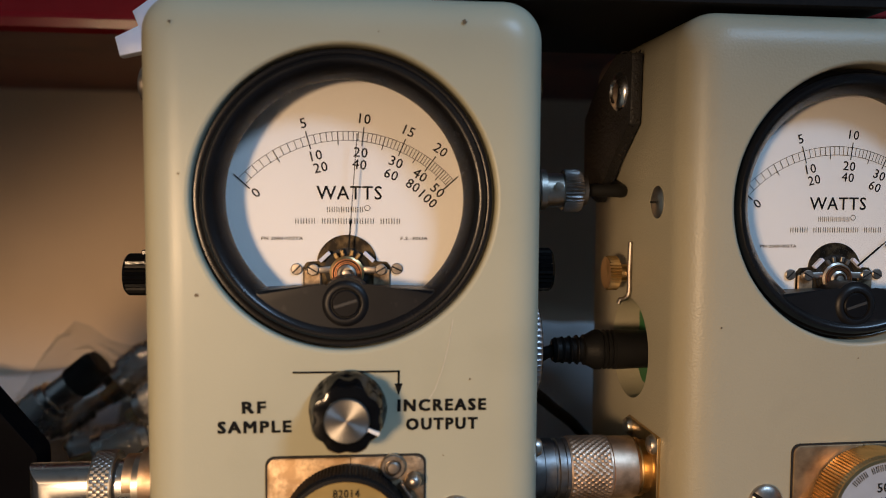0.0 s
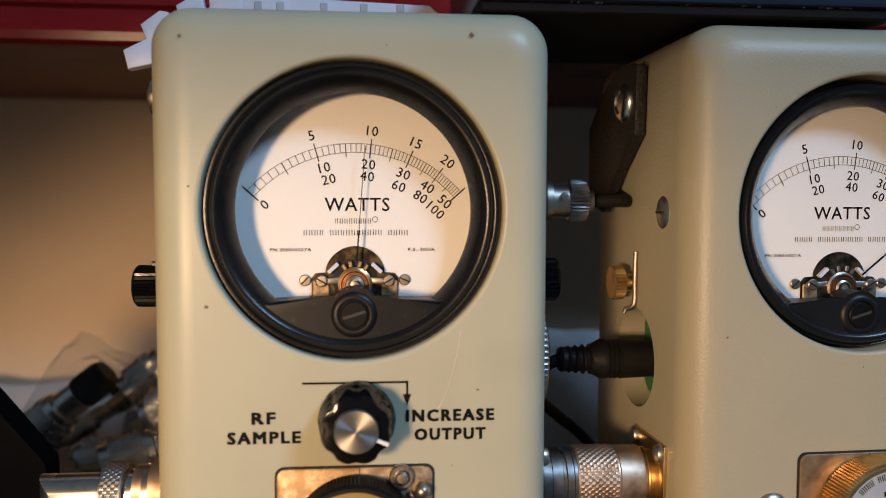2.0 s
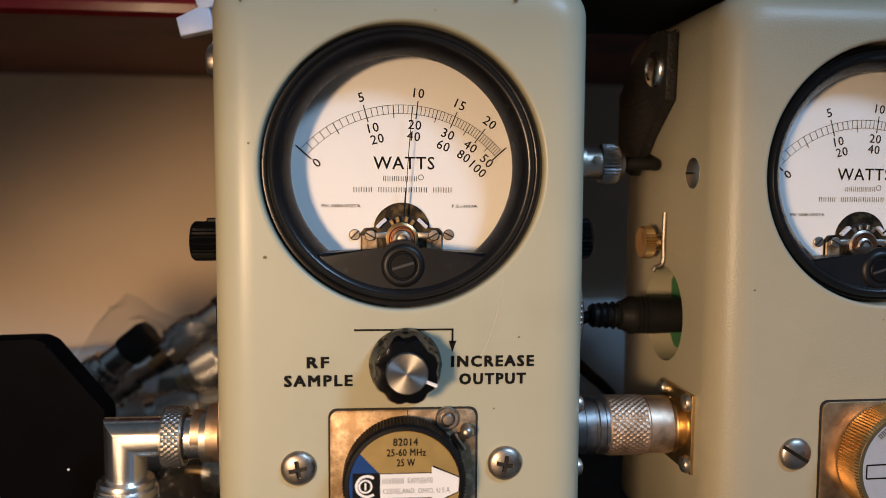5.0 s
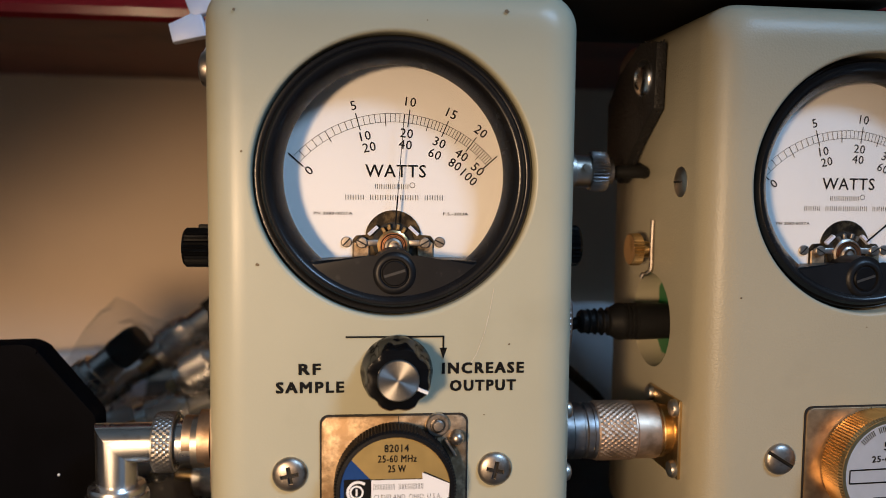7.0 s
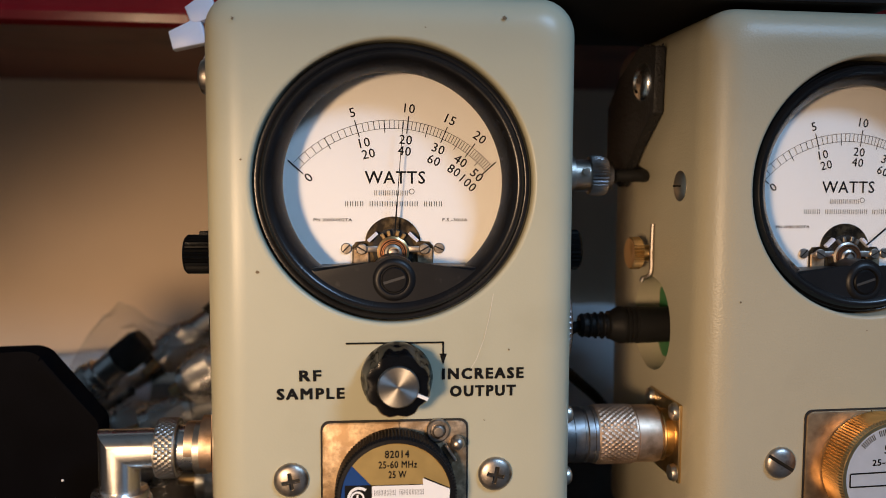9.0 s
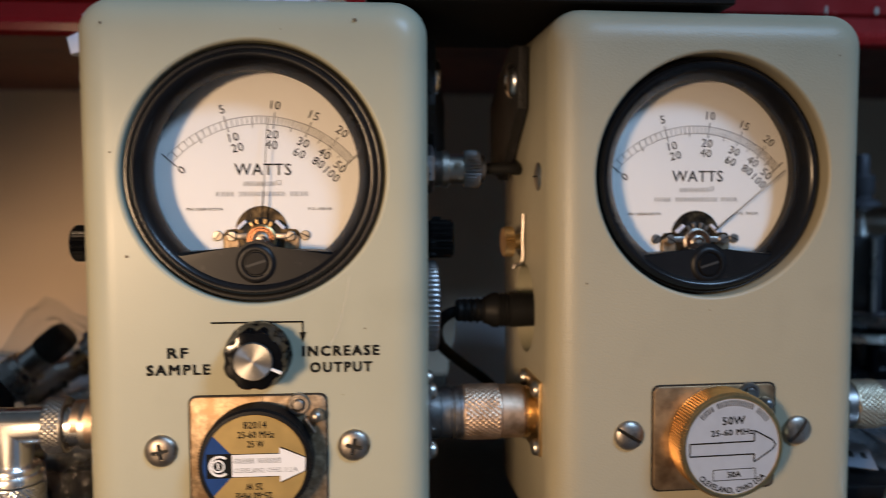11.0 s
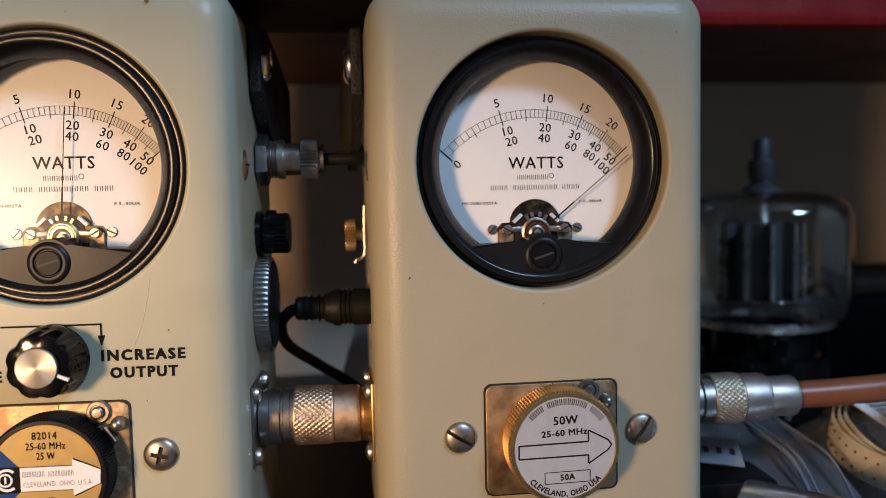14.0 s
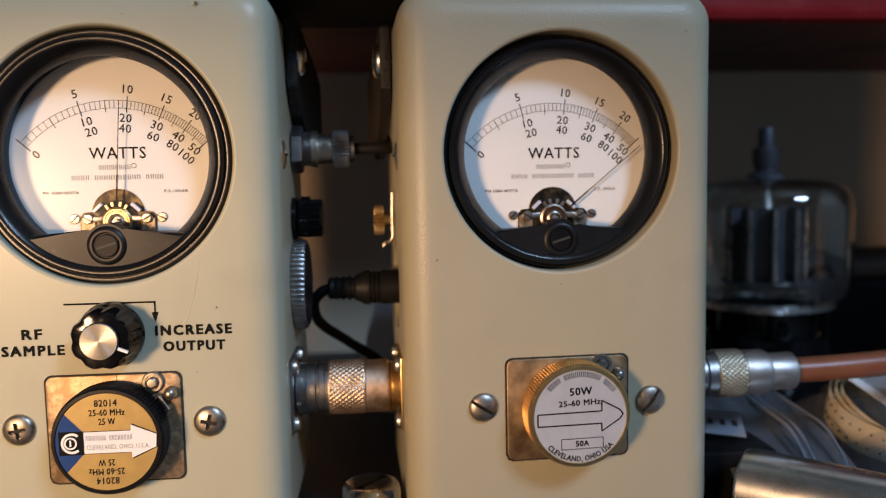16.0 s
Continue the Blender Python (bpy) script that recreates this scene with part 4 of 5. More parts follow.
def elbow():
    ob = thing("elbow_connector", pose(-HW - 0.0008, AX_Y, AX_Z - 0.0010), "polished right-angle coax connector on the meter's side", "connector")
    part("rear_ring", lathe([(0.0070, 0.0028), (0.0076, 0.0030), (0.0076, 0.0066), (0.0070, 0.0068)], 40, "-x"), NICKEL, ob)
    part("sleeve", lathe([(0.0064, 0.0066), (0.0064, 0.0120)], 40, "-x"), CHROME, ob)
    part("coupling_nut", knurl(0.0086, 0.0061, 72, 10, 0.0004, "-x", (-0.0114, 0, 0)), NICKEL, ob, "diamond-knurled bright nut", angle=4)
    bm = bmesh.new()
    # mitred square-shouldered elbow
    r = 0.0057
    n = 40
    ring = [[], [], []]
    for i in range(n):
        a = 2 * math.pi * i / n
        c, s = r * math.cos(a), r * math.sin(a)
        ring[0].append(bm.verts.new((-0.0176, c, s)))
        ring[1].append(bm.verts.new((-0.0286 - s, c, s)))
        ring[2].append(bm.verts.new((-0.0286 - s, c, -0.0130)))
    for p, q in zip(ring, ring[1:]):
        for i in range(n):
            bm.faces.new((p[i], q[i], q[(i + 1) % n], p[(i + 1) % n]))
    part("elbow_body", bm, CHROME, ob, angle=30)
    bm = lathe([(0.0057, 0), (0.0076, 0.0003), (0.0080, 0.0010), (0.0080, 0.0021), (0.0074, 0.0024), (0.0085, 0.0028), (0.0088, 0.0036), (0.0088, 0.0046), (0.0082, 0.0049), (0.0088, 0.0053)], 48, "z")
    part("lower_ring", bm, CHROME, ob, m=pose(-0.0286, 0, -0.0118, 180, 0, 0))
    part("lower_nut", knurl(0.0089, 0.011, 72, 12, 0.0004, "z"), CHROME, ob, "knurled lower nut", m=pose(-0.0286, 0, -0.0173, 180, 0, 0), angle=4)
    part("lead", tube_along([(-0.0286, 0, -0.028), (-0.0290, 0, -0.037), (-0.031, 0.004, -0.0435), (-0.036, 0.02, -0.0440), (-0.046, 0.06, -0.0440)], 0.0042, 16), RUBBER, ob, "black coax lead")


elbow()


def coax_cable():
    ob = thing("coax_cable", pose(0.1345 + HW, AX_Y + 0.002, AX_Z - 0.0012), "brown coax cable with a knurled silver plug", "cable")
    part("ring", lathe([(0.0066, 0.0015), (0.0072, 0.0017), (0.0072, 0.0038), (0.0068, 0.0040), (0.0076, 0.0044), (0.0076, 0.0078), (0.0080, 0.0080)], 40, "x"), PEWTER, ob)
    part("coupling_nut", knurl(0.0082, 0.0100, 72, 12, 0.0004, "x", (0.0076, 0, 0)), TARNISH_PALE, ob, "diamond-knurled nut", angle=4)
    part("plug_body", lathe([(0.0070, 0.0175), (0.0077, 0.0178), (0.0077, 0.0250), (0.0074, 0.0262), (0.0065, 0.0269), (0.0064, 0.0300), (0.0065, 0.0354), (0.0062, 0.0362), (0.0045, 0.0363)], 44, "x"), DULL_PLUG, ob, "smooth crimped plug body")
    part("jacket", tube_along([(0.033, 0, 0), (0.048, 0.0, 0.0003), (0.075, 0.001, 0.0014), (0.12, 0.006, 0.0034), (0.20, 0.02, 0.006), (0.34, 0.03, -0.03)], 0.0044, 22), JACKET, ob, "glossy brown jacket")


coax_cable()


def bnc_lead():
    ob = thing("bnc_lead", pose(HW + 0.0006, 0.044, 0.1270), "thin black lead with a bright bayonet plug", "cable")
    bm = lathe([(0, 0), (0.0082, 0), (0.0082, 0.0026), (0.0076, 0.0034), (0, 0.0036)], 6, "x")
    part("hex_nut", bm, PEWTER, ob)
    part("thread", lathe([(0.0056, 0.0036)] + [(0.0056 + (0.0004 if k % 2 else 0), 0.0038 + 0.0004 * k) for k in range(8)], 32, "x"), PEWTER, ob)
    part("plug_shell", lathe([(0.0056, 0.0062), (0.0063, 0.0065), (0.0063, 0.0082), (0.0051, 0.0086), (0.0051, 0.0145)], 40, "x"), NICKEL, ob)
    part("pin", lathe([(0.0012, 0), (0.0012, 0.0012), (0, 0.0014)], 14, "-y", (0.0115, -0.0048, 0.0012)), NICKEL, ob)
    bm = bmesh.new()
    ribbed(0.0064, 0.0055, 72, 0.0003, "x", (0.0136, 0, 0), bm, 0.0005)
    lathe([(0.0046, 0.0190), (0.0046, 0.0208), (0, 0.0208)], 30, "x", bm=bm)
    part("bayonet_ring", bm, PEWTER, ob, "ribbed bayonet ring")
    part("lead", tube_along([(0.0200, 0, 0), (0.030, 0, 0.0), (0.0328, 0.003, 0.0), (0.0330, 0.012, 0.002), (0.0325, 0.028, 0.004), (0.036, 0.040, 0.003), (0.060, 0.044, 0.0), (0.088, 0.046, -0.02), (0.100, 0.048, -0.06), (0.102, 0.052, -0.1250)], 0.0020, 14), RUBBER, ob, "thin black lead")


bnc_lead()


def dc_lead():
    ob = thing("power_lead", pose(0.1345 - HW, 0.041, 0.0790), "black power lead plugged into the open port", "cable")
    prof = [(0, 0.009), (0.0050, 0.009), (0.0056, 0.0065), (0.0058, 0.000), (0.0060, -0.006)]
    for k in range(3):
        prof += [(0.0060, -0.0064 - 0.0014 * k), (0.0054, -0.0068 - 0.0014 * k), (0.0054, -0.0074 - 0.0014 * k), (0.0060, -0.0077 - 0.0014 * k)]
    prof += [(0.0060, -0.0122), (0.0046, -0.0148)]
    for k in range(4):
        prof += [(0.0046 - 0.0002 * k, -0.0155 - 0.0022 * k), (0.0037, -0.0159 - 0.0022 * k), (0.0037, -0.0170 - 0.0022 * k), (0.0045 - 0.0002 * k, -0.0174 - 0.0022 * k)]
    prof += [(0.0032, -0.0250), (0.0, -0.0252)]
    part("plug", lathe(prof, 32, "x"), RUBBER, ob, "ribbed strain-relief plug")
    part("lead", tube_along([(-0.0240, 0, 0), (-0.0275, 0.001, -0.0015), (-0.0305, 0.005, -0.006), (-0.0290, 0.012, -0.014), (-0.020, 0.022, -0.023), (-0.008, 0.034, -0.034), (0.004, 0.05, -0.050), (0.012, 0.07, -0.0772)], 0.0019, 14), RUBBER, ob, "thin black lead")


dc_lead()


# ---------------------------------------------------------------- things on and round the meters
def top_box():
    ob = thing("flat_case", pose(0.0, 0.0, TOP), "dark navy flat case lying across both meters", "case")
    part("body", box(0.031, 0.1425, 0.006, 0.081, 0.0034, 0.030, 0.0012, 2), NAVY, ob)
    part("underside", box(0.0318, 0.1417, 0.0075, 0.0802, 0.0006, 0.0033, 0.0004, 1), CARTON, ob, "scuffed black underside")
    bm = bmesh.new()
    rng = random.Random(4)
    for k in range(14):
        x = 0.040 + 0.095 * rng.random()
        box(x, x + 0.0003 + 0.0012 * rng.random(), 0.0071, 0.0076, 0.0030 + 0.0002 * rng.random(), 0.0034, bm=bm)
    part("worn_edge", bm, SCREW, ob)


top_box()


def comb_strip():
    """Milky toothed plastic strip resting on a case's top, one end hanging past its side."""
    ob = thing("toothed_strip", pose(-0.0140, 0.052, TOP + 0.0004), "milky white toothed plastic strip lying on the meter", "plastic strip")
    part("body", slab([(-0.030, 0.0), (0.043, 0.0), (0.043, 0.006), (0.036, 0.012), (-0.022, 0.014), (-0.030, 0.010)], 0.012, bevel=0.0004), OPAL, ob)
    for x, z, w, tilt in ((-0.0492, -0.0040, 0.0053, -13), (-0.0448, 0.0040, 0.0044, -20), (-0.0350, 0.0090, 0.0040, -12), (-0.0250, 0.0125, 0.0048, -6)):
        bm = slab([(-w, -0.0036), (w, -0.0036), (w, 0.0030), (w * 0.5, 0.0042), (-w, 0.0022)], 0.004, bevel=0.0004)
        part("tooth", bm, OPAL, ob, m=pose(x, -0.0002, z, 0, tilt, 0))
    part("link", slab([(-0.046, -0.006), (-0.026, -0.006), (-0.026, 0.010), (-0.040, 0.006)], 0.0025, Matrix.Translation((0, 0.001, 0)), bevel=0.0004), OPAL, ob)
    # slots are proud grey bars, their shade put into the colour
    for x in (-0.0165, -0.0100, 0.003, 0.0150, 0.0260):
        part("slot", box(x, x + 0.0022, -0.0004, 0.002, 0.0065, 0.012, 0.0002, 1), material("shaded_slot", (0.42, 0.44, 0.52), 0.5), ob)


comb_strip()


def black_box():
    ob = thing("black_box", pose(-0.0900, 0.042, 0.0), "matt black plastic box with a chamfered rounded corner", "box")
    pts = [(-0.079, 0.0), (0.0, 0.0), (0.0, 0.0478)] + arc(0.0056, 0, 42, 5, (-0.0056, 0.0483)) + arc(0.0083, 48, 92, 8, (-0.0217, 0.0645)) + [(-0.079, 0.0714)]
    part("shell", slab(pts, 0.010, bevel=0.0016), MATT, ob)
    rng = random.Random(9)
    bm = bmesh.new()
    for k in range(16):
        x, z, r = -0.06 * rng.random() - 0.004, 0.008 + 0.042 * rng.random(), 0.0002 + 0.0003 * rng.random()
        bmesh.ops.create_icosphere(bm, subdivisions=1, radius=r, matrix=Matrix.Translation((x, -0.0001, z)))
    tagged(part("dust", bm, PAPER, ob, "specks of dust"), kind="stuff")


black_box()


def loose_plug():
    """Silver coax plug with a black boot."""
    ob = thing("coax_plug", pose(0, 0, 0), "loose silver coax plug with black boot in a clear bag", "connector", "loose plugs in the bag")
    part("coupling_nut", knurl(0.0085, 0.013, 48, 10, 0.0004, "x"), CHROME, ob, angle=4)
    part("barrel", lathe([(0.0060, -0.004), (0.0072, -0.0035), (0.0072, 0.0), (0.0078, 0.0130), (0.0078, 0.0155), (0.0062, 0.016), (0.0060, 0.024)], 36, "x"), CHROME, ob)
    part("boot", lathe([(0, 0.024), (0.0062, 0.024), (0.0066, 0.0255), (0.0064, 0.034), (0.0052, 0.037), (0, 0.037)], 30, "x"), RUBBER, ob, "black boot")
    part("tip", lathe([(0.0020, -0.012), (0.0022, -0.011), (0.0022, -0.004), (0, -0.004)], 16, "x"), BRASS, ob)
    return ob


plug = loose_plug()
plug.matrix_basis = pose(-0.1250, 0.118, 0.0375, 0, -40, 0)
for x, y, z, ry, rz in ((-0.092, 0.106, 0.030, -14, 18), (-0.094, 0.140, 0.050, -36, 25), (-0.075, 0.108, 0.048, -30, -20), (-0.068, 0.122, 0.052, -40, 8),
                        (-0.070, 0.125, 0.030, 10, 60), (-0.110, 0.140, 0.022, -8, -30), (-0.055, 0.115, 0.022, -5, 110), (-0.128, 0.150, 0.030, -20, 40),
                        (-0.100, 0.110, 0.012, 0, 20), (-0.066, 0.090, 0.0135, 0, -10)):
    copy_thing(plug, pose(x, y, z, 0, ry, rz))


def film_sheet(name, w, d, h, m, label, category, seed, mat=BAG, n=26):
    """A crumpled sheet or bag: a heaped, creased film."""
    ob = thing(name, m, label, category)
    bm = bmesh.new()
    grid = []
    for i in range(n + 1):
        row = []
        for j in range(n + 1):
            u, v = i / n * 2 - 1, j / n * 2 - 1
            heap = max(0.0, 1 - abs(u) ** 2.4) * max(0.0, 1 - abs(v) ** 2.4)
            nz = noise.noise(Vector((u * 2.2 + seed, v * 2.2, seed * 0.7))) * 0.28 + abs(noise.noise(Vector((u * 5 + seed, v * 5, 3.1)))) * 0.16
            row.append(bm.verts.new((u * w / 2, v * d / 2, max(0.0008, h * heap * (0.85 + nz)))))
        grid.append(row)
    for i in range(n):
        for j in range(n):
            bm.faces.new((grid[i][j], grid[i + 1][j], grid[i + 1][j + 1], grid[i][j + 1]))
    sheet = part("film", bm, mat, ob, angle=25)
    sheet.visible_shadow = False
    part("seal_strip", tube_along([(-w * 0.5, -d * 0.5, 0.0014), (-w * 0.2, -d * 0.5, 0.0016), (w * 0.2, -d * 0.5, 0.0014), (w * 0.5, -d * 0.5, 0.0013)], 0.0008, 8), OPAL, ob, "pale zip seal")
    return ob


film_sheet("plastic_bag", 0.15, 0.12, 0.080, pose(-0.080, 0.130, 0.001, 0, 0, 15), "clear plastic bag heaped over loose plugs", "bag", 2.0, BAG_THIN)

# crumpled pale sheets low behind the meters
def paper_sheet(x, y, w, d, rise, turn, tilt):
    ob = thing("paper_sheet", pose(x, y, 0.0012, tilt, 0, turn), "crumpled pale sheet standing behind the meters", "paper")
    bm = bmesh.new()
    n, g = 14, []
    for i in range(n + 1):
        g.append([bm.verts.new(((i / n - 0.5) * w, (j / n) * d, 0.5 * rise * (0.3 + noise.noise(Vector((i * 0.35, j * 0.35, x * 30)))) * (j / n) + 0.0004)) for j in range(n + 1)])
    for i in range(n):
        for j in range(n):
            bm.faces.new((g[i][j], g[i + 1][j], g[i + 1][j + 1], g[i][j + 1]))
    r = bmesh.ops.solidify(bm, geom=list(bm.faces), thickness=0.0003)
    part("sheet", bm, PAPER, ob)


paper_sheet(0.105, 0.145, 0.09, 0.08, 0.012, -18, 48)
paper_sheet(-0.18, 0.215, 0.11, 0.06, 0.010, 10, 21)


# ---------------------------------------------------------------- beyond the second meter
def power_tube():
    ob = thing("transmitting_tube", pose(0.2715, 0.150, 0.0117), "large clear glass transmitting tube with dark anode", "vacuum tube")
    r = 0.0445
    prof = [(0.006, 0.1175), (0.012, 0.1170), (0.028, 0.1158), (0.0365, 0.1135), (0.0415, 0.1098), (0.0438, 0.1045), (r, 0.098), (r, 0.060), (0.0436, 0.0535), (0.041, 0.0495), (0.034, 0.0475)]
    env = part("envelope", lathe(prof, 64), TUBE_GLASS, ob, "clear glass envelope")
    env.visible_shadow = False
    part("base_ring", lathe([(0.034, 0.0480), (0.0365, 0.0470), (0.0365, 0.0440), (0.030, 0.0430)], 56), STEEL, ob, "bright metal ring")
    bm = lathe([(0.029, 0.0435), (0.029, 0.030), (0.034, 0.028), (0.034, 0.002), (0.040, 0.0), (0.040, -0.0135), (0, -0.0135)], 48)
    part("base", bm, GLOSS, ob, "dark base")
    # finned anode: flat plates round a drum
    for k in range(10):
        a = 36 * k + 6
        bm = box(0.0140, 0.0206, -0.0009, 0.0009, 0.0580, 0.1005, 0.0004, 1)
        part("fin", bm, GRAPHITE, ob, m=pose(0, 0, 0, 0, 0, a))
        # bright steel strip put in for the reflection along the fin's edge
        part("fin_glint", box(0.0203, 0.0217, -0.0012, 0.0012, 0.0585, 0.1000, 0.0004, 1), STEEL, ob, m=pose(0, 0, 0, 0, 0, a))
    part("anode", lathe([(0, 0.0995), (0.0143, 0.0995), (0.0147, 0.099), (0.0147, 0.0590), (0.013, 0.058)], 40), GRAPHITE, ob, "dark metal anode drum")
    part("stem", lathe([(0.0050, 0.100), (0.0035, 0.106), (0.0022, 0.116), (0.0022, 0.1225)], 20), STEEL, ob)
    part("getter_disc", lathe([(0.022, 0.0560), (0.024, 0.0575), (0.012, 0.0580), (0, 0.0580)], 36), GRAPHITE, ob)
    part("seal", lathe([(0.0110, 0.1165), (0.0095, 0.1190), (0.0060, 0.1210), (0.0060, 0.1300)], 28), GRAPHITE, ob)
    bm = lathe([(0.0040, 0.1240), (0.0068, 0.1242), (0.0070, 0.1250), (0.0070, 0.1335), (0.0065, 0.1342), (0.0044, 0.1344), (0.0042, 0.1440), (0.0034, 0.1458), (0, 0.1460)], 32)
    part("anode_cap", bm, GRAPHITE, ob, "dull metal plate cap")
    for k in range(6):
        bm = lathe([(0.0020, 0.0280), (0.0020, 0.0440)], 12)
        part("pin", bm, MATT, ob, m=pose(0.033 * math.cos(k * 1.05 - 1.9), 0.033 * math.sin(k * 1.05 - 1.9), 0, 0, 0, 0))
    return ob


power_tube().scale = (0.90, 0.90, 0.865)


def steel_pipe():
    a, b = Vector((0.1975, 0.0130, 0.0126)), Vector((0.300, -0.085, 0.0126))
    ob = thing("steel_tube", Matrix.Translation(a) @ (b - a).to_track_quat("X", "Z").to_matrix().to_4x4(), "brushed steel tube lying on the bench", "tube")
    l = (b - a).length
    part("shell", lathe([(0.0119, 0.0), (0.0125, 0.0008), (0.0125, l), (0.0112, l), (0.0110, l - 0.004)], 64, "x"), PIPE, ob)
    part("bore", lathe([(0.0119, 0.0), (0.0112, 0.0), (0.0108, 0.004), (0.0108, l - 0.004), (0.0110, l - 0.004)], 64, "x"), SCREW, ob, "dull inner wall and cut end")


steel_pipe()


def tape_reel():
    """Loose turns of perforated paper carrier tape."""
    ob = thing("paper_tape_coil", pose(0.281, 0.046, 0.0215, 15, 0, 12), "coiled cream perforated paper tape in a clear bag", "tape coil")
    for t in range(3):
        bm = bmesh.new()
        n, w = 90, 0.012
        r0 = 0.0268 + 0.0020 * t
        va, vb = [], []
        for i in range(n + 1):
            a = 2 * math.pi * i / n * 0.98
            r = r0 + 0.0022 * i / n
            va.append(bm.verts.new((r * math.cos(a), r * math.sin(a), 0.001 * math.sin(3 * a + t) - w / 2)))
            vb.append(bm.verts.new((r * 1.0 * math.cos(a), r * math.sin(a), 0.001 * math.sin(3 * a + t) + w / 2)))
        for i in range(n):
            bm.faces.new((va[i], va[i + 1], vb[i + 1], vb[i]))
        bmesh.ops.solidify(bm, geom=list(bm.faces), thickness=0.0006)
        tape = part("turn", bm, CREAM, ob)
        bm = bmesh.new()
        for i in range(0, n, 2):
            a = 2 * math.pi * i / n * 0.98
            r = r0 + 0.0022 * i / n + 0.0004
            for h, s in ((0.0028, 0.00055), (0.0085, 0.00045)):
                bmesh.ops.create_icosphere(bm, subdivisions=1, radius=s, matrix=Matrix.Translation((r * math.cos(a), r * math.sin(a), h - w / 2 + 0.001 * math.sin(3 * a + t))))
        part("perforations", bm, DARK, tape)


tape_reel()


def label_sheet():
    ob = thing("barcode_label", pose(0.281, 0.046, 0.0215, 15, 0, 12) @ pose(0.0, -0.0045, 0.0070, 0, 0, -92), "white printed label with a row of dark bars", "label")
    part("paper", box(-0.036, 0.045, -0.016, 0.020, -0.0003, 0.0, 0.0), PAPER, ob)
    bm, rng, x = bmesh.new(), random.Random(3), -0.030
    while x < 0.006:
        w = rng.choice((0.0004, 0.0008, 0.0012))
        bm.faces.new([bm.verts.new((px, py, 0.00015)) for px, py in ((x, -0.0115), (x + w, -0.0115), (x + w, 0.0100), (x, 0.0100))])
        x += w + rng.choice((0.0005, 0.0009))
    for k in range(3):
        x0 = 0.010
        while x0 < 0.040:
            w = rng.uniform(0.001, 0.004)
            bm.faces.new([bm.verts.new((px, py, 0.00015)) for px, py in ((x0, -0.010 + 0.006 * k), (x0 + w, -0.010 + 0.006 * k), (x0 + w, -0.007 + 0.006 * k), (x0, -0.007 + 0.006 * k))])
            x0 += w + 0.0012
    part("print", bm, INK, ob)


label_sheet()


def carrier_strip():
    ob = thing("carrier_strip", pose(0.1945, 0.040, 0.0262, 25, 6, -10), "white plastic carrier strip with square holes", "strip")
    part("strip", box(-0.014, 0.014, -0.006, 0.007, -0.0004, 0.0, 0.0), GREY_STRIP, ob)
    for k in range(6):
        bm = box(-0.0009, 0.0009, -0.0014, 0.0014, 0.0, 0.0002)
        part("hole", bm, DARK, ob, m=pose(-0.011 + 0.0044 * k, 0.0005, 0))


carrier_strip()
zip_bag = film_sheet("plastic_bag", 0.108, 0.120, 0.037, pose(0.288, 0.046, 0.001, 0, 0, -3), "clear zip bag with parts on the bench", "bag", 7.0)


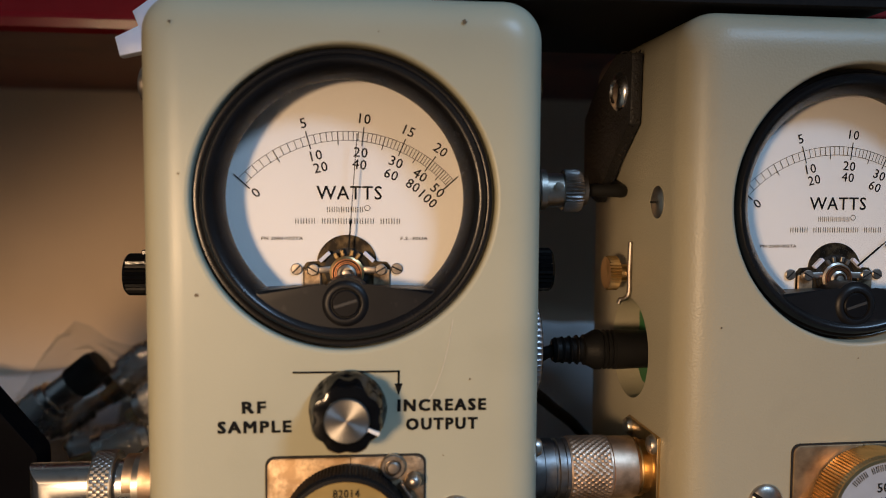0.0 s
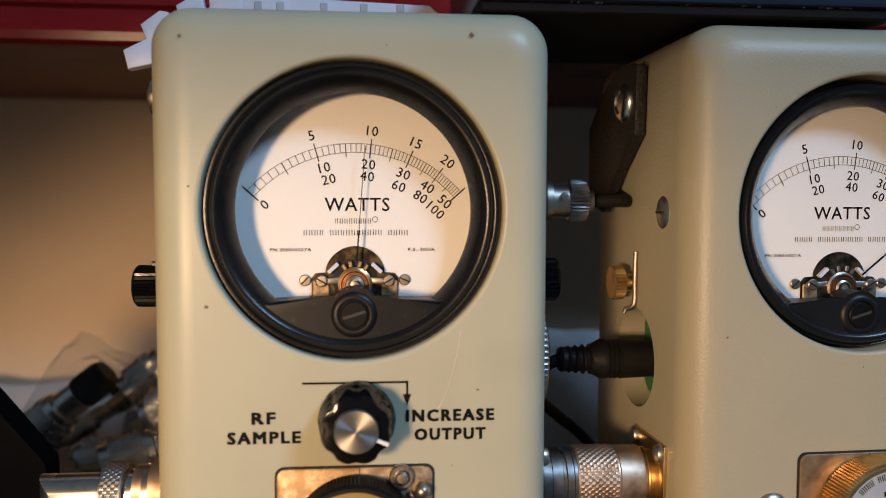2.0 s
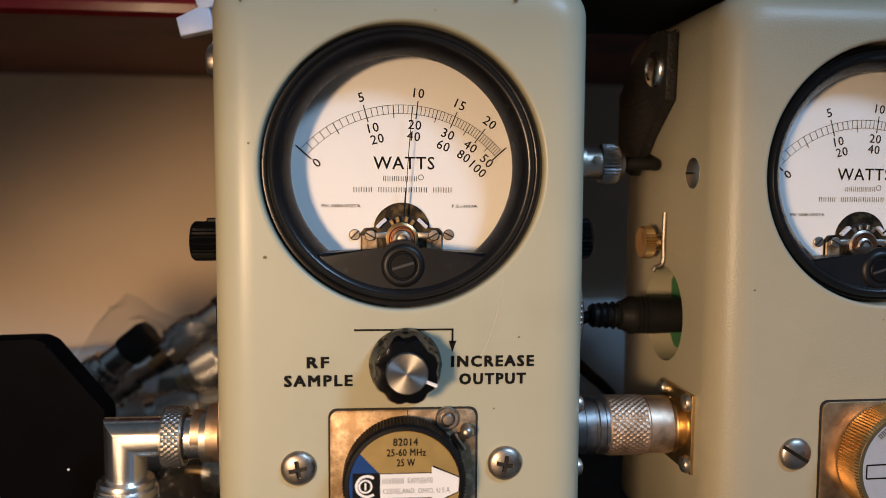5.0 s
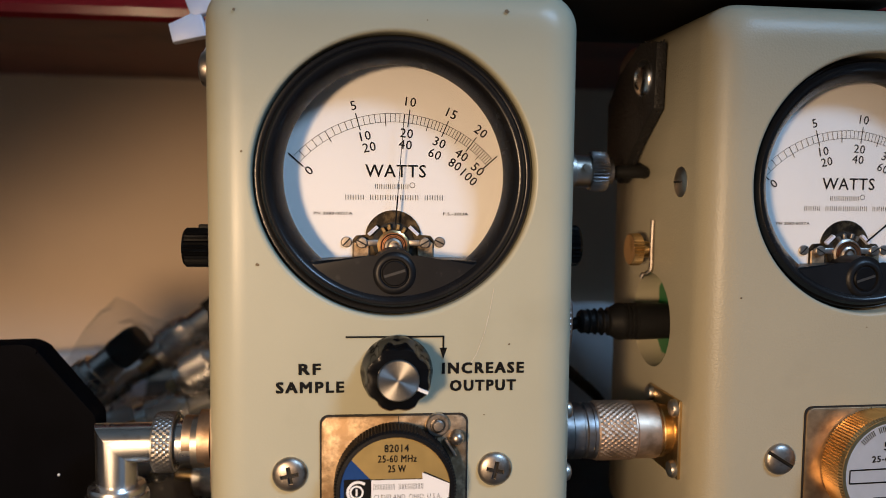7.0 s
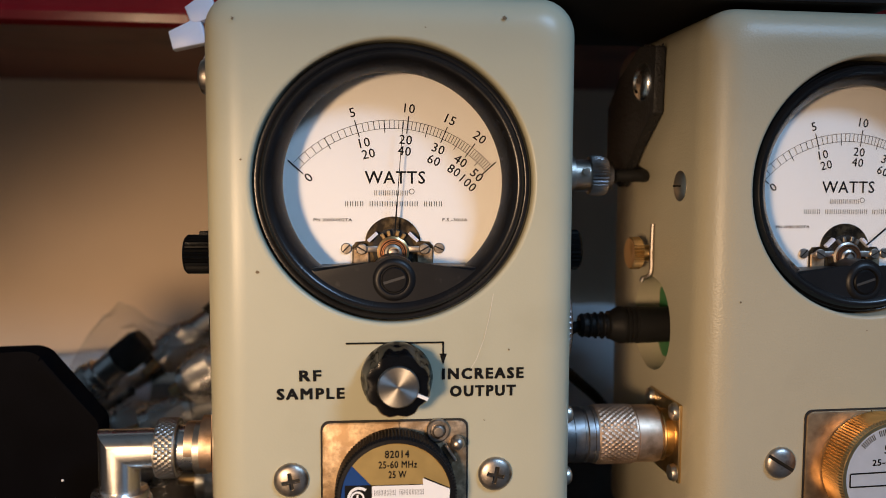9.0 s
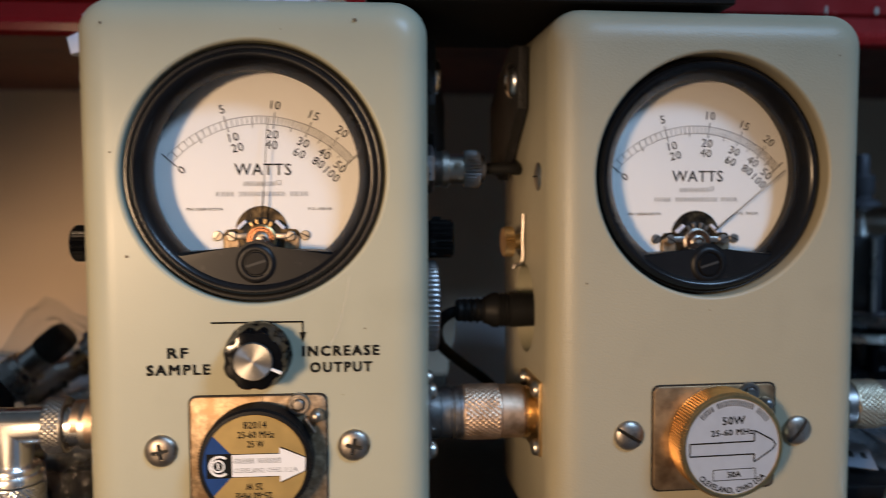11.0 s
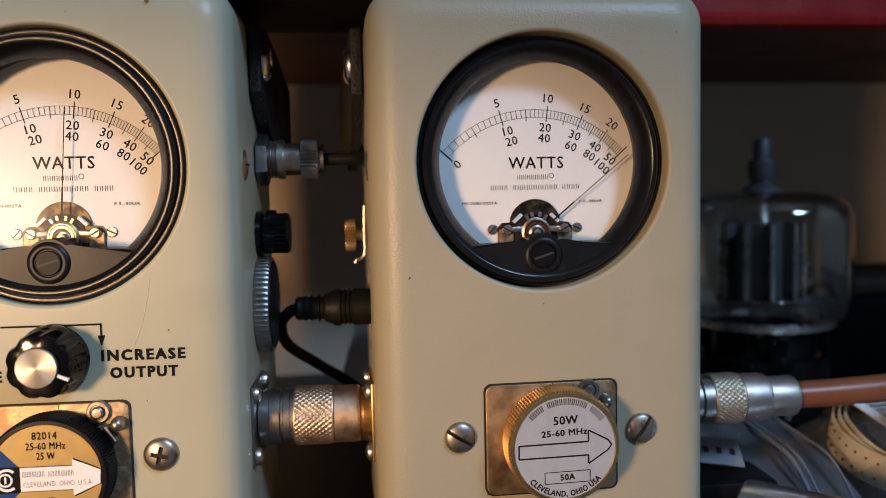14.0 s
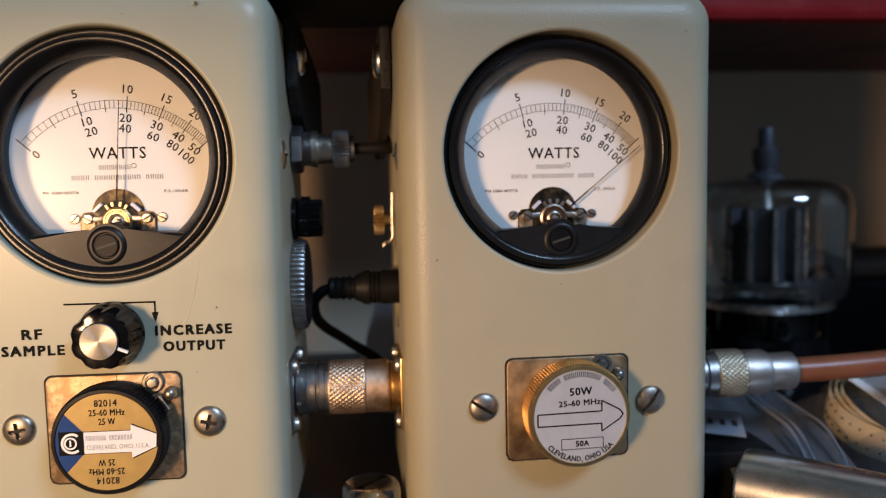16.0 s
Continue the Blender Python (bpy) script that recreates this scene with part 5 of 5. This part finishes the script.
def bag_flap(bag):
    """The bag's empty mouth, drawn out beside it, with the pressed double zip and its folds."""
    bm, g, n = bmesh.new(), [], 24
    for i in range(n + 1):
        u = i / n
        row = []
        for j in range(n + 1):
            v = j / n
            fold = 0.0010 * math.sin(u * 21 + v * 3) + 0.0022 * noise.noise(Vector((u * 3, v * 4, 1.7)))
            row.append(bm.verts.new((-0.090 + 0.046 * u + 0.006 * v * (1 - u), -0.032 + 0.080 * v, 0.0245 - 0.003 * u - 0.013 * (1 - v) ** 2.5 + fold * min(1.0, 0.25 + v))))
        g.append(row)
    for i in range(n):
        for j in range(n):
            bm.faces.new((g[i][j], g[i + 1][j], g[i + 1][j + 1], g[i][j + 1]))
    flap = part("flap", bm, FLAP, bag, "flat bluish mouth of the bag", angle=30)
    flap.visible_shadow = False
    for x, r in ((-0.0625, 0.0007), (-0.0597, 0.0005), (-0.0490, 0.0005)):
        part("zip_ridge", tube_along([(x, -0.032, 0.0100), (x + 0.0005, -0.022, 0.0168), (x + 0.001, -0.008, 0.0220), (x + 0.001, 0.02, 0.0228), (x + 0.003, 0.047, 0.0226)], r, 8), GREY_STRIP, bag, "pale pressed zip ridge")


bag_flap(zip_bag)


def black_block():
    ob = thing("black_block", pose(0.2005, 0.034, 0.0), "small matt black plastic block beside the meter", "block")
    part("shell", box(-0.016, 0.014, -0.010, 0.012, 0.0, 0.020, 0.0012, 2), PLASTIC, ob)


black_block()


def glass_vial():
    ob = thing("small_tube", pose(0.0738, 0.006, 0.0), "small glass tube with brass works between the meters", "vacuum tube")
    e = part("envelope", lathe([(0.0, 0.0230), (0.0060, 0.02298), (0.0075, 0.0228), (0.0083, 0.0224), (0.0088, 0.0217), (0.0091, 0.0206), (0.0092, 0.0190), (0.0091, 0.006), (0.0088, 0.004)], 64), TUBE_GLASS, ob, "clear glass envelope")
    e.visible_shadow = False
    part("base", lathe([(0.0088, 0.005), (0.0092, 0.0045), (0.0092, 0.0), (0, 0.0)], 36), PLASTIC, ob)
    part("works", lathe([(0.003, 0.005), (0.0055, 0.010), (0.0055, 0.017), (0.002, 0.020), (0.002, 0.021), (0, 0.021)], 24), BRASS, ob, "brass-coloured electrodes")


glass_vial()


def dark_case():
    ob = thing("dark_case", pose(0.420, 0.250, 0.0), "low dark case at the back of the bench", "case")
    part("shell", box(-0.090, 0.110, -0.030, 0.045, 0.0, 0.050, 0.004, 3), MATT, ob)
    part("lid", box(-0.091, 0.111, -0.031, 0.046, 0.0504, 0.062, 0.004, 3), CARTON, ob)


dark_case()
